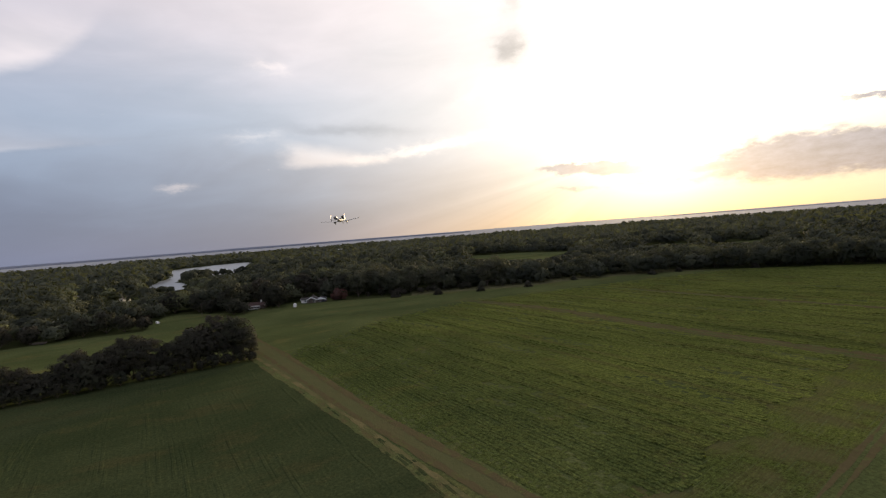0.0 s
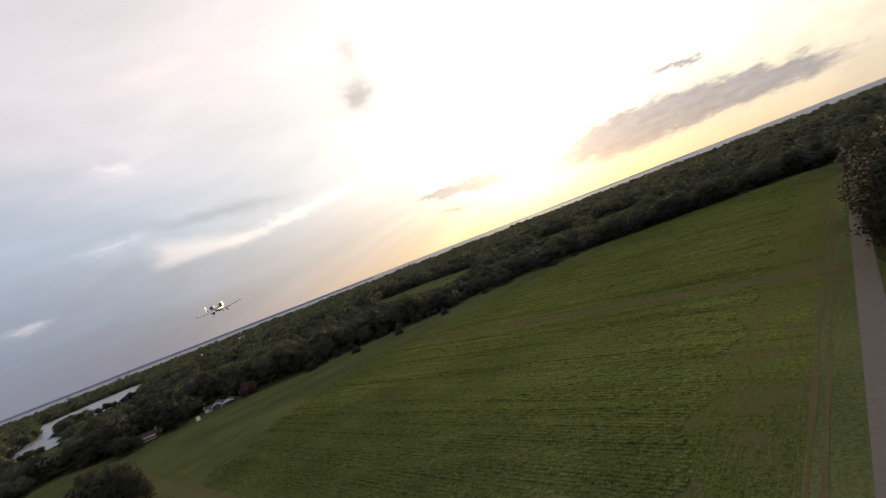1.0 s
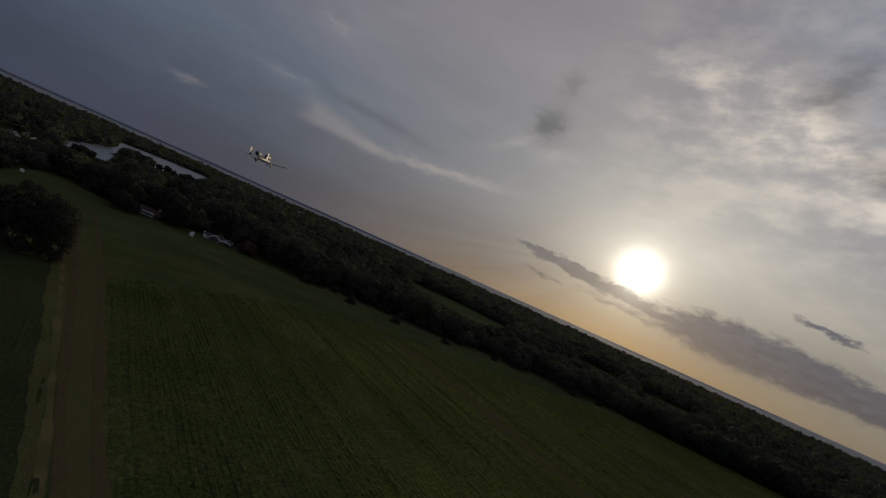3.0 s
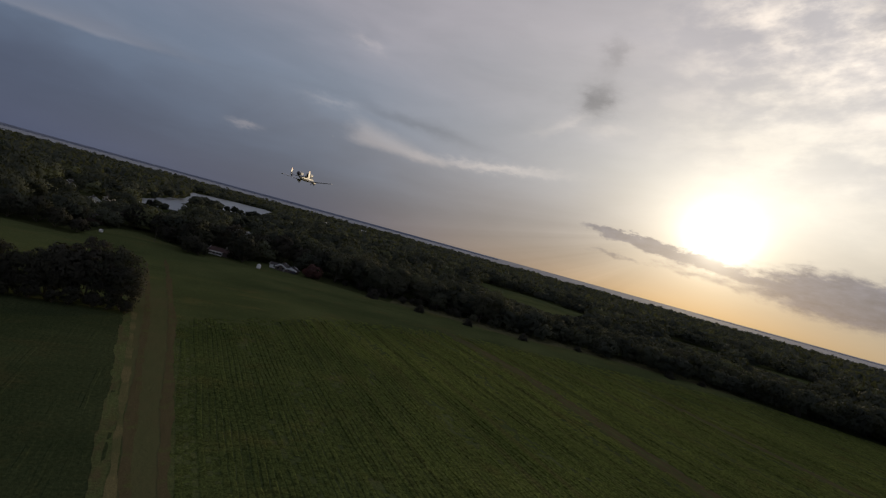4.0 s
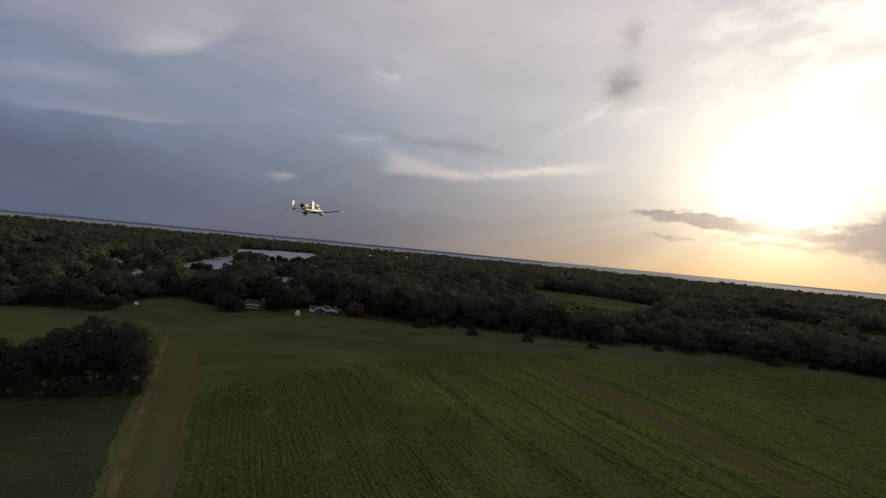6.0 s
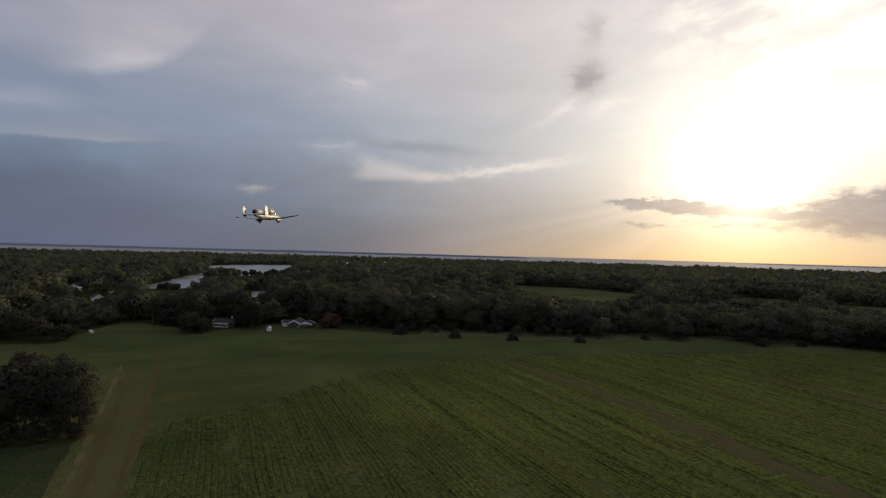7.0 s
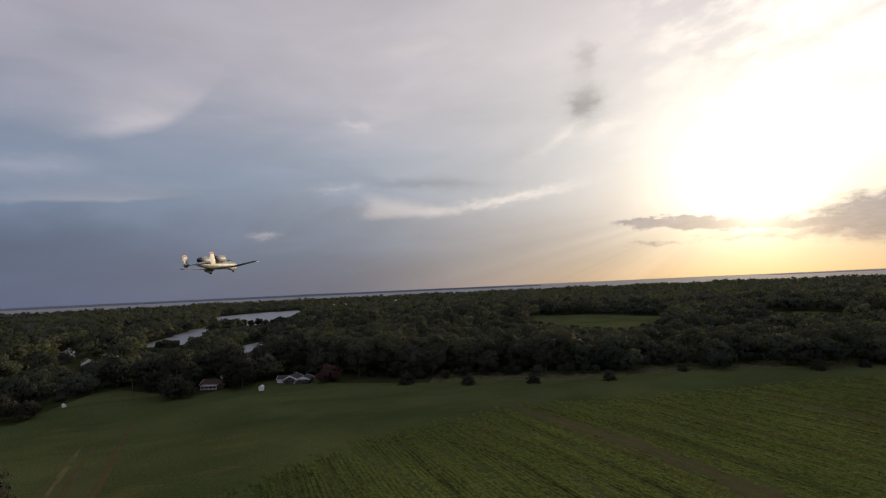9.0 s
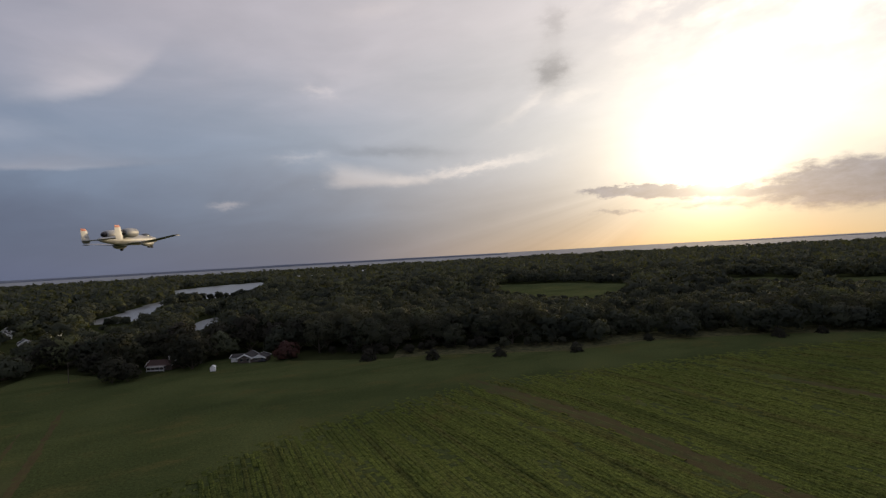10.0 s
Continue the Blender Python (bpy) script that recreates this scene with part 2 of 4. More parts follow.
def leafy(a, b, c):
    def build():
        col = blend(by_island() * 0.08 + step(grain(where(), 0.085, 3), 0.36, 0.64) * 0.75, a, b)
        col = blend(by_object() * 0.6, col, c)
        return blend(step(grain(where(), 0.03, 3), 0.4, 0.65) * 0.4, col, c)
    return build


def stand_of_trees(a, b, c):
    """Leaf colour that differs from tree to tree, by the tone kept with each crown."""
    def build():
        n = Val.tree.nodes.new("ShaderNodeAttribute")
        n.attribute_name = "tone"
        own_tone = Val(n.outputs["Fac"])
        col = blend(step(own_tone, 0.0, 0.8), a, b)
        col = blend(step(own_tone, 0.82, 1.0), col, c)
        return blend(step(grain(where(), 0.25, 3), 0.40, 0.65) * 0.25, col, b)
    return build


def speck(col, scale, dark, light, amount):
    """Fine tufts and gaps of about 1/scale metres."""
    g = grain(where(), scale, 3, 0.7)
    col = blend(step(0.52 - g, 0.0, 0.16) * amount, col, tint(col, (dark, dark, dark)))
    return blend(step(g, 0.52, 0.68) * amount, col, tint(col, (light, light, light * 0.95)))


def meadow_col():
    col = blend(step(grain(where(), 0.018, 4), 0.35, 0.65), (0.055, 0.069, 0.031), (0.077, 0.091, 0.041))
    col = blend(step(grain(where(), 0.4, 5), 0.5, 0.8) * 0.45, col, (0.090, 0.088, 0.034))
    # mown bands and worn, drier patches
    col = blend(step(grain(stretch(0.35, 1.0), 0.05, 4, 0.6), 0.46, 0.64) * 0.6, col, (0.044, 0.058, 0.026))
    col = blend(step(grain(stretch(0.5, 1.0), 0.07, 5, 0.65), 0.52, 0.68) * 0.6, col, (0.094, 0.086, 0.038))
    return speck(col, 1.4, 0.62, 1.4, 0.7)


def crop_col():
    rowed = stretch(1.0, 0.06)
    col = blend(step(grain(where(), 0.014, 4), 0.36, 0.64), (0.106, 0.131, 0.034), (0.145, 0.172, 0.043))
    col = blend(step(grain(rowed, 0.5, 4), 0.48, 0.75) * 0.50, col, (0.150, 0.150, 0.058))
    col = blend(step(grain(rowed, 1.3, 3), 0.50, 0.8) * 0.55, col, (0.050, 0.062, 0.018))
    col = blend(step(grain(where(), 0.05, 4, 0.6), 0.60, 0.72) * 0.6, col, (0.120, 0.095, 0.036))
    # long streaks that the sower left, some thin and brown, some dense and dark
    col = blend(step(grain(stretch(1.0, 0.018), 0.22, 4, 0.6), 0.50, 0.66) * 0.60, col, (0.105, 0.094, 0.036))
    col = blend(step(grain(tint(stretch(1.0, 0.022), (1.0, 1.0, 1.0), "ADD"), 0.42, 3, 0.6), 0.54, 0.68) * 0.70, col, (0.062, 0.076, 0.024))
    # sparser towards the lane's side; darkening painted in where the sun's glare falls off
    p = where()
    part_x = Val.tree.nodes.new("ShaderNodeSeparateXYZ")
    Val.tree.links.new(p.s, part_x.inputs[0])
    px = Val(part_x.outputs[0])
    thin = step(px * -1.0 + grain(p, 0.02, 3) * 60.0, -25.0, 55.0) * 0.85
    col = blend(thin, col, tint(meadow_col(), (1.10, 1.18, 0.88)))
    return speck(speck(col, 2.6, 0.45, 1.5, 0.8), 0.9, 0.50, 1.3, 0.75)


def soil_col():
    col = blend(grain(stretch(1, 0.15), 0.9, 5), (0.060, 0.052, 0.026), (0.092, 0.076, 0.039))
    return blend(step(grain(where(), 0.35, 5), 0.5, 0.66) * 0.7, col, (0.075, 0.085, 0.030))


def straw_col():
    col = blend(grain(stretch(1, 0.3), 1.2, 5), (0.088, 0.080, 0.036), (0.145, 0.125, 0.060))
    return blend(step(grain(where(), 0.10, 5, 0.6), 0.42, 0.60) * 0.85, col, (0.070, 0.076, 0.032))


def lane_col():
    col = blend(grain(stretch(1, 0.2), 0.8, 5), (0.060, 0.066, 0.029), (0.088, 0.088, 0.040))
    col = blend(step(grain(stretch(1, 0.4), 0.12, 4), 0.44, 0.64) * 0.5, col, (0.085, 0.074, 0.036))
    # grass takes the lane back towards its northern end
    end = Val.tree.nodes.new("ShaderNodeSeparateXYZ")
    Val.tree.links.new(where().s, end.inputs[0])
    return blend(step(Val(end.outputs[1]) + grain(where(), 0.06, 4) * 50.0, -120.0, -50.0), col, tint(meadow_col(), (1.0, 1.0, 0.86)))


def road_col():
    col = blend(grain(where(), 0.8, 6), (0.085, 0.077, 0.066), (0.135, 0.120, 0.102))
    return blend(step(grain(where(), 0.15, 4), 0.5, 0.7) * 0.5, col, (0.10, 0.092, 0.080))


def floor_col():
    return blend(grain(where(), 0.06, 5), (0.022, 0.028, 0.012), (0.045, 0.050, 0.020))


def fine(scale):
    return lambda: grain(where(), scale, 6, 0.65)


MEADOW = material("meadow_grass", lambda: tint(meadow_col(), (1.0, 1.0, 0.86)), 0.9, bump=(fine(1.2), 0.7, 0.25), spec=0.0)
PASTURE = material("pale_pasture", lambda: tint(meadow_col(), (1.0, 1.0, 0.95)), 0.9, bump=(fine(1.2), 0.5, 0.25), spec=0.0)
CROP = material("crop_leaves", crop_col, 0.75, bump=(fine(2.5), 0.6, 0.15), through=(0.30, (1.7, 1.7, 0.8)), spec=0.0)
CROP_DARK = material("crop_left", lambda: tint(meadow_col(), (0.55, 0.58, 0.56)), 0.8, bump=(fine(2.5), 0.6, 0.15), spec=0.0)
HEADLAND = material("crop_thin", lambda: blend(step(grain(where(), 0.09, 4), 0.40, 0.66) * 0.8, tint(crop_col(), (0.62, 0.64, 0.60)), (0.072, 0.066, 0.030)), 0.85, bump=(fine(2.5), 0.6, 0.15), spec=0.0)
SOIL = material("bare_soil", soil_col, 0.95, bump=(fine(2.0), 0.8, 0.15), spec=0.0)
STRAW = material("dry_grass", straw_col, 0.95, bump=(fine(2.0), 0.8, 0.2), spec=0.0)
VERGE = material("thin_grass", lambda: blend(step(grain(stretch(1.0, 0.25), 0.5, 5, 0.6), 0.30, 0.62), soil_col(), tint(meadow_col(), (1.1, 1.1, 0.95))), 0.95, bump=(fine(2.0), 0.8, 0.2), spec=0.0)
ROUGH = material("rough_grass", lambda: blend(step(grain(where(), 0.3, 5, 0.65), 0.38, 0.62), (0.052, 0.056, 0.030), (0.108, 0.102, 0.050)), 0.95, bump=(fine(1.0), 0.9, 0.4), spec=0.0)
LANE = material("mown_lane", lane_col, 0.95, bump=(fine(1.6), 0.7, 0.15), spec=0.0)
ROAD = material("worn_road", road_col, 0.9, bump=(fine(4.0), 0.4, 0.03), spec=0.0)
FLOOR = material("wood_floor", floor_col, 0.95, bump=(fine(0.8), 0.8, 0.4), spec=0.0)
LEAF = material("leaves_green", leafy((0.048, 0.055, 0.038), (0.092, 0.098, 0.062), (0.078, 0.077, 0.058)), 0.8, spec=0.08, through=(0.22, (1.6, 1.6, 0.8)))
LEAF_RED = material("leaves_red", leafy((0.062, 0.028, 0.022), (0.105, 0.045, 0.034), (0.08, 0.040, 0.032)), 0.65, through=(0.2, (1.5, 1.0, 0.8)))
LEAF_DARK = material("leaves_dark", leafy((0.028, 0.031, 0.022), (0.054, 0.057, 0.037), (0.052, 0.045, 0.037)), 0.85, spec=0.1, through=(0.15, (1.4, 1.5, 0.7)))
LEAF_DEEP = material("leaves_deep", leafy((0.022, 0.026, 0.018), (0.044, 0.048, 0.030), (0.040, 0.036, 0.028)), 0.9, spec=0.05, through=(0.10, (1.3, 1.4, 0.7)))
# haze put into the colour: paler, greyer leaves for woods beyond 900 m
LEAF_HAZED = material("leaves_hazed", stand_of_trees((0.066, 0.076, 0.062), (0.088, 0.097, 0.076), (0.104, 0.112, 0.080)), 0.9, spec=0.05, through=(0.34, (1.7, 1.65, 0.8)))
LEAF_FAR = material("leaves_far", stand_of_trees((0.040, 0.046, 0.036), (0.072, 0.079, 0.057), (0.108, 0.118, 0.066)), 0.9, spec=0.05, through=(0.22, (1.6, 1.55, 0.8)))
BARK = material("bark", lambda: blend(grain(own(), 3.0, 6), (0.055, 0.043, 0.032), (0.14, 0.115, 0.09)), 0.9)
WATER = material("lake_water", lambda: (0.12, 0.13, 0.135), 0.3, spec=1.0, bump=(lambda: grain(where(), 0.35, 5, 0.6), 0.8, 0.4))
SEA = material("sea_water", lambda: (0.24, 0.26, 0.29), 0.9, spec=0.04)
# the pale blue of distance haze is put into the land's colour
SHORE_HAZED = material("hazed_shore", lambda: blend(grain(where(), 0.01, 4), (0.27, 0.29, 0.35), (0.32, 0.34, 0.40)), 0.95, spec=0.0)
WHITE = material("white_siding", lambda: blend(grain(own(), 1.5, 5), (0.76, 0.75, 0.72), (0.86, 0.85, 0.82)), 0.6)
TRIM = material("white_trim", lambda: (0.80, 0.80, 0.78), 0.5)
ROOF = material("roof_shingle", lambda: blend(grain(own(), 2.5, 6), (0.030, 0.029, 0.028), (0.065, 0.060, 0.057)), 0.9)
ROOF_RED = material("roof_red", lambda: blend(grain(own(), 2.5, 6), (0.050, 0.032, 0.028), (0.090, 0.056, 0.047)), 0.9)
PORCH = material("porch_metal", lambda: blend(grain(own(), 1.2, 5), (0.17, 0.14, 0.125), (0.27, 0.23, 0.205)), 0.6)
BRICK = material("brick_wall", lambda: blend(grain(own(), 3.0, 5), (0.070, 0.055, 0.046), (0.12, 0.095, 0.080)), 0.85)
GLASS = material("dark_pane", lambda: (0.015, 0.018, 0.022), 0.08, spec=0.6)
DOOR = material("door_paint", lambda: (0.30, 0.28, 0.25), 0.5)
SKIN = material("aircraft_grey", lambda: blend(step(grain(own(), 0.5, 5), 0.35, 0.7), (0.34, 0.335, 0.315), (0.45, 0.44, 0.42)), 0.45, spec=0.4)
SKIN_LOW = material("aircraft_dark", lambda: blend(grain(own(), 0.8, 4), (0.10, 0.10, 0.105), (0.17, 0.17, 0.17)), 0.5)
JET = material("engine_metal", lambda: (0.09, 0.08, 0.075), 0.4, 0.7)
CANOPY = material("canopy_glass", lambda: (0.02, 0.022, 0.025), 0.06, spec=0.7)
RED = material("red_paint", lambda: (0.50, 0.07, 0.04), 0.45)
TYRE = material("tyre_rubber", lambda: (0.02, 0.02, 0.02), 0.8)


# ------------------------------------------------------------------ mesh helpers
def mesh_of(name, verts, faces, mat, smooth=False):
    me = bpy.data.meshes.new(name)
    me.from_pydata([tuple(map(float, v)) for v in verts], [], [tuple(map(int, f)) for f in faces])
    me.materials.append(mat)
    if smooth:
        me.polygons.foreach_set("use_smooth", [True] * len(me.polygons))
    return me


def quads(name, corners, mat, normals=None, tone=None):
    """A mesh of loose faces; corners: array n x k x 3, with k corners to a face; normals: n x 3, for leaves that shade as one crown."""
    n, k = corners.shape[:2]
    me = bpy.data.meshes.new(name)
    me.vertices.add(n * k)
    me.vertices.foreach_set("co", np.asarray(corners, np.float32).ravel())
    me.loops.add(n * k)
    me.loops.foreach_set("vertex_index", np.arange(n * k, dtype=np.int32))
    me.polygons.add(n)
    me.polygons.foreach_set("loop_start", np.arange(0, n * k, k, dtype=np.int32))
    me.materials.append(mat)
    me.update(calc_edges=True)
    if tone is not None:
        shade = me.attributes.new("tone", "FLOAT", "FACE")
        shade.data.foreach_set("value", np.asarray(tone, np.float32))
    if normals is not None:
        me.polygons.foreach_set("use_smooth", np.ones(n, bool))
        free = me.attributes.new("custom_normal", "FLOAT_VECTOR", "CORNER")
        free.data.foreach_set("vector", np.repeat(np.asarray(normals, np.float32), k, axis=0).ravel())
        me.update()
    return me


def part(name, data, material, parent, label=""):
    """Links a bmesh or mesh as ONE mesh object under a thing or a part."""
    if isinstance(data, bmesh.types.BMesh):
        me = bpy.data.meshes.new(name)
        data.to_mesh(me)
        data.free()
        me.materials.append(material)
    else:
        me = data
    ob = new(name, me)
    ob.parent = parent
    if label:
        tagged(ob, label)
    return ob


def box(sx, sy, sz, at=(0, 0, 0), turn=None, bevel=0.0, bm=None):
    bm = bm or bmesh.new()
    m = Matrix.Translation(at) @ (turn or Matrix.Identity(4)) @ Matrix.Diagonal((sx, sy, sz, 1))
    made = bmesh.ops.create_cube(bm, size=1, matrix=m)["verts"]
    if bevel:
        edges = {e for v in made for e in v.link_edges}
        bmesh.ops.bevel(bm, geom=list(edges), offset=bevel, segments=1, affect="EDGES")
    return bm


def tube(path, radii, sides=8, bm=None, cap=True):
    """A round bar along path, with a radius at each point."""
    bm = bm or bmesh.new()
    rings = []
    pts = [Vector(q) for q in path]
    for i, q in enumerate(pts):
        d = (pts[min(i + 1, len(pts) - 1)] - pts[max(i - 1, 0)]).normalized()
        a = d.orthogonal().normalized() if abs(d.z) > 0.9 else d.cross(Vector((0, 0, 1))).normalized()
        b = d.cross(a).normalized()
        rings.append([bm.verts.new(q + radii[i] * (math.cos(k * math.tau / sides) * a + math.sin(k * math.tau / sides) * b)) for k in range(sides)])
    for r, s in zip(rings, rings[1:]):
        for k in range(sides):
            bm.faces.new((r[k], r[(k + 1) % sides], s[(k + 1) % sides], s[k]))
    if cap:
        bm.faces.new(rings[0][::-1])
        bm.faces.new(rings[-1])
    bmesh.ops.recalc_face_normals(bm, faces=bm.faces)
    return bm


def inside(px, py, poly):
    """Which of the points lie in the polygon."""
    px, py = np.asarray(px, float), np.asarray(py, float)
    r = np.zeros(px.shape, bool)
    n = len(poly)
    for i in range(n):
        (x1, y1), (x2, y2) = poly[i], poly[(i + 1) % n]
        if y1 != y2:
            r ^= ((y1 > py) != (y2 > py)) & (px < (x2 - x1) * (py - y1) / (y2 - y1) + x1)
    return r


def sheet(name, outline, z, mat, label, category, cell=0.0):
    """A flat piece of ground with the given outline."""
    bm = bmesh.new()
    f = bm.faces.new([bm.verts.new((x, y, z)) for x, y in outline])
    if f.normal.z < 0 or f.calc_area() and sum(a[0] * b[1] - b[0] * a[1] for a, b in zip(outline, outline[1:] + outline[:1])) < 0:
        bmesh.ops.reverse_faces(bm, faces=[f])
    bmesh.ops.triangulate(bm, faces=bm.faces)
    me = bpy.data.meshes.new(name)
    bm.to_mesh(me)
    bm.free()
    me.materials.append(mat)
    return tagged(new(name, me), label, category, kind="structure")


def ragged(line, amp, pitch, seed):
    """A line with an uneven course, resampled at pitch metres."""
    rng = np.random.default_rng(seed)
    out_pts = []
    for (x1, y1), (x2, y2) in zip(line, line[1:]):
        n = max(1, int(math.hypot(x2 - x1, y2 - y1) / pitch))
        for i in range(n):
            k = i / n
            out_pts.append((x1 + (x2 - x1) * k + rng.normal(0, amp), y1 + (y2 - y1) * k + rng.normal(0, amp)))
    out_pts.append(line[-1])
    return out_pts


# ------------------------------------------------------------------ the plan
WOOD_EDGE = [(37, -4), (82, -35), (101, -40), (160, -79), (202, -84), (233, -98), (271, -119), (302, -145), (345, -205), (386, -276), (402, -298)]
OPEN = WOOD_EDGE + [(330, -316), (180, -329), (100, -337), (60, -352), (40, -520), (-420, -520), (-420, -10), (-180, -6), (-144, -3), (-98, -14),
                    (-93, 20), (-86, 50), (-74, 52), (-48, 22), (-33, 6), (0, 28), (34, 30)]
LAKE = [(-82, 1100), (-20, 1190), (43, 1250), (140, 1270), (160, 1200), (112, 980), (70, 760), (40, 640), (-12, 620), (-36, 640), (-60, 590), (-66, 496), (-101, 462), (-92, 560), (-72, 680), (-62, 900)]
ARM = [(-58, 490), (-53, 440), (-60, 385), (-64, 335), (-82, 320), (-116, 332), (-118, 390), (-98, 470), (-70, 515)]
COVE = [(-18, 184), (-10, 184), (2, 203), (17, 216), (24, 246), (20, 276), (2, 280), (-12, 258), (-14, 215)]
CREEK = [(-190, 350), (-172, 344), (-168, 372), (-186, 378)]
FAR_FIELD = [(317, 160), (336, 88), (420, 130), (492, 184), (470, 290), (394, 374), (350, 300)]
FAR_FIELD_B = [(572, 124), (590, 44), (612, 40), (640, 90), (600, 140)]
FAR_FIELD_C = [(590, 24), (588, -40), (620, -70), (680, -20), (640, 30)]
FAR_FIELD_D = [(-362, 585), (-335, 590), (-325, 660), (-352, 672)]

# one sheet of ground to the shore, then the bay
N = 96
ring = [(2900 * math.cos(a), 2900 * math.sin(a) - 280) for a in (i * math.tau / N for i in range(N))]
sheet("ground", ring, 0.0, FLOOR, "dark wooded ground of the flat countryside", "ground")
bm = bmesh.new()
levels = [(2860, -1.0), (3400, 7.0), (4150, 24.0), (4900, 42.0)]
loops = [[bm.verts.new((r * math.cos(i * math.tau / N), r * math.sin(i * math.tau / N) - 280, z)) for i in range(N)] for r, z in levels]
for a, b in zip(loops, loops[1:]):
    for i in range(N):
        bm.faces.new((a[i], b[i], b[(i + 1) % N], a[(i + 1) % N]))
bmesh.ops.recalc_face_normals(bm, faces=bm.faces)
me = bpy.data.meshes.new("water")
bm.to_mesh(me)
bm.free()
me.materials.append(SEA)
tagged(new("water", me), "pale grey water of the wide bay at the horizon", "water", kind="structure")


def shore_strip(name, r, z0, a0, a1, h, label, seed):
    """A low strip of distant land, uneven along its top."""
    rng = np.random.default_rng(seed)
    n = 160
    vs, fs = [], []
    hh = h * (0.55 + 0.45 * np.convolve(rng.random(n + 8), np.ones(6) / 6, "same")[:n + 1] * 1.2)
    for i in range(n + 1):
        a = radians(a0 + (a1 - a0) * i / n)
        e = min(1.0, 8 * min(i, n - i) / n + 0.15)
        x, y = r * math.sin(a), r * math.cos(a) - 280
        vs += [(x, y, z0 - 4), (x, y, z0 + hh[i] * e), (x * 1.01, y * 1.01, z0 - 4)]
    for i in range(n):
        k = 3 * i
        fs += [(k, k + 3, k + 4, k + 1), (k + 1, k + 4, k + 5, k + 2)]
    return tagged(new(name, mesh_of(name, vs, fs, SHORE_HAZED)), label, "far shore", kind="structure")


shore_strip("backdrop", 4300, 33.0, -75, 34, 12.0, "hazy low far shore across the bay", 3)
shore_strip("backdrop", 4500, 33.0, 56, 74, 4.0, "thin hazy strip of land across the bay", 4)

def bank(outline):
    """A shoreline with small bays and points."""
    return ragged(outline + outline[:1], 2.2, 18.0, 61)[:-1]


meadow = sheet("ground_meadow", OPEN, 0.02, MEADOW, "mown green grass between the wood and the crop", "meadow")
sheet("water_lake", bank(LAKE), 0.05, WATER, "calm pale lake among dark trees", "lake")
sheet("water_lake_arm", bank(ARM), 0.09, WATER, "calm pale arm of the lake among trees", "lake")
sheet("water_cove", bank(COVE), 0.05, WATER, "small calm cove of the lake between trees", "lake")
sheet("water_creek", CREEK, 0.05, WATER, "narrow pale creek behind the trees", "lake")
sheet("ground_far_field", FAR_FIELD, 0.05, PASTURE, "pale green field enclosed by woods", "field")
sheet("ground_far_field", FAR_FIELD_B, 0.05, PASTURE, "small green clearing in the far woods", "field")
sheet("ground_far_field", FAR_FIELD_C, 0.05, PASTURE, "small green clearing in the far woods", "field")
sheet("ground_far_field", FAR_FIELD_D, 0.05, PASTURE, "small tan clearing in the far woods", "field")


# rough pale grass between the field and the wood, and the dry edge of the mown part
FOOT = [(82, -35), (101, -40), (160, -79), (202, -84), (233, -98), (271, -119), (302, -145)]
sheet("ground_rough", FOOT + [(x + 11, y + 21) for x, y in FOOT[::-1]], 0.03, ROUGH, "rough pale grass at the foot of the wood", "grass")
vs, fs = [], []
for i, (x, y) in enumerate(ragged(FOOT, 0.25, 3.0, 41)):
    vs += [(x - 0.3, y - 0.6, 0.05), (x + 0.3, y + 0.6, 0.05)]
    if i:
        fs.append((2 * i - 2, 2 * i, 2 * i + 1, 2 * i - 1))
tagged(new("path_edge", mesh_of("path_edge", vs, fs, STRAW)), "thin line of dry grass along the mown field", "verge", kind="structure")


# the lane beside the crop: x of its two sides at a given y
def lane_x(y):
    return -53.0 + (y + 148.0) * -0.0955


def strip(name, f, y0, y1, w0, w1, z, mat, label, category, seed, jag=0.25):
    """A long strip of ground along x = f(y), from w0 to w1 beside it."""
    n = int(abs(y1 - y0) / 2.0)
    rng = np.random.default_rng(seed)
    vs, fs = [], []
    for i in range(n + 1):
        y = y0 + (y1 - y0) * i / n
        wander = 0.5 * math.sin(y * 0.11 + seed) + 0.3 * math.sin(y * 0.37 + 2 * seed)
        right = w1(y) if callable(w1) else w1
        fade = 0.5 * (right - w0) * (1.0 - min(1.0, (n - i + 0.4) / 9.0))
        vs += [(f(y) + w0 + fade + jag * (wander + rng.normal(0, 0.35)), y, z), (f(y) + right - fade + jag * (rng.normal(0, 0.35) - wander), y, z)]
    for i in range(n):
        fs.append((2 * i, 2 * i + 1, 2 * i + 3, 2 * i + 2))
    return tagged(new(name, mesh_of(name, vs, fs, mat)), label, category, kind="structure")


def lane_side(y):
    """How far the lane's crop side lies from its left side: it widens northwards."""
    return float(np.interp(y, (-300, -250, -220, -150, -90), (5.2, 5.0, 6.6, 10.2, 11.2)))


def verge_x(y):
    return lane_x(y) + float(np.interp(y, (-300, -270, -250, -150), (-2.8, -2.0, -1.2, -0.2)))


def rut_x(y):
    return lane_x(y) + float(np.interp(y, (-235, -150), (0.5, 3.4)))


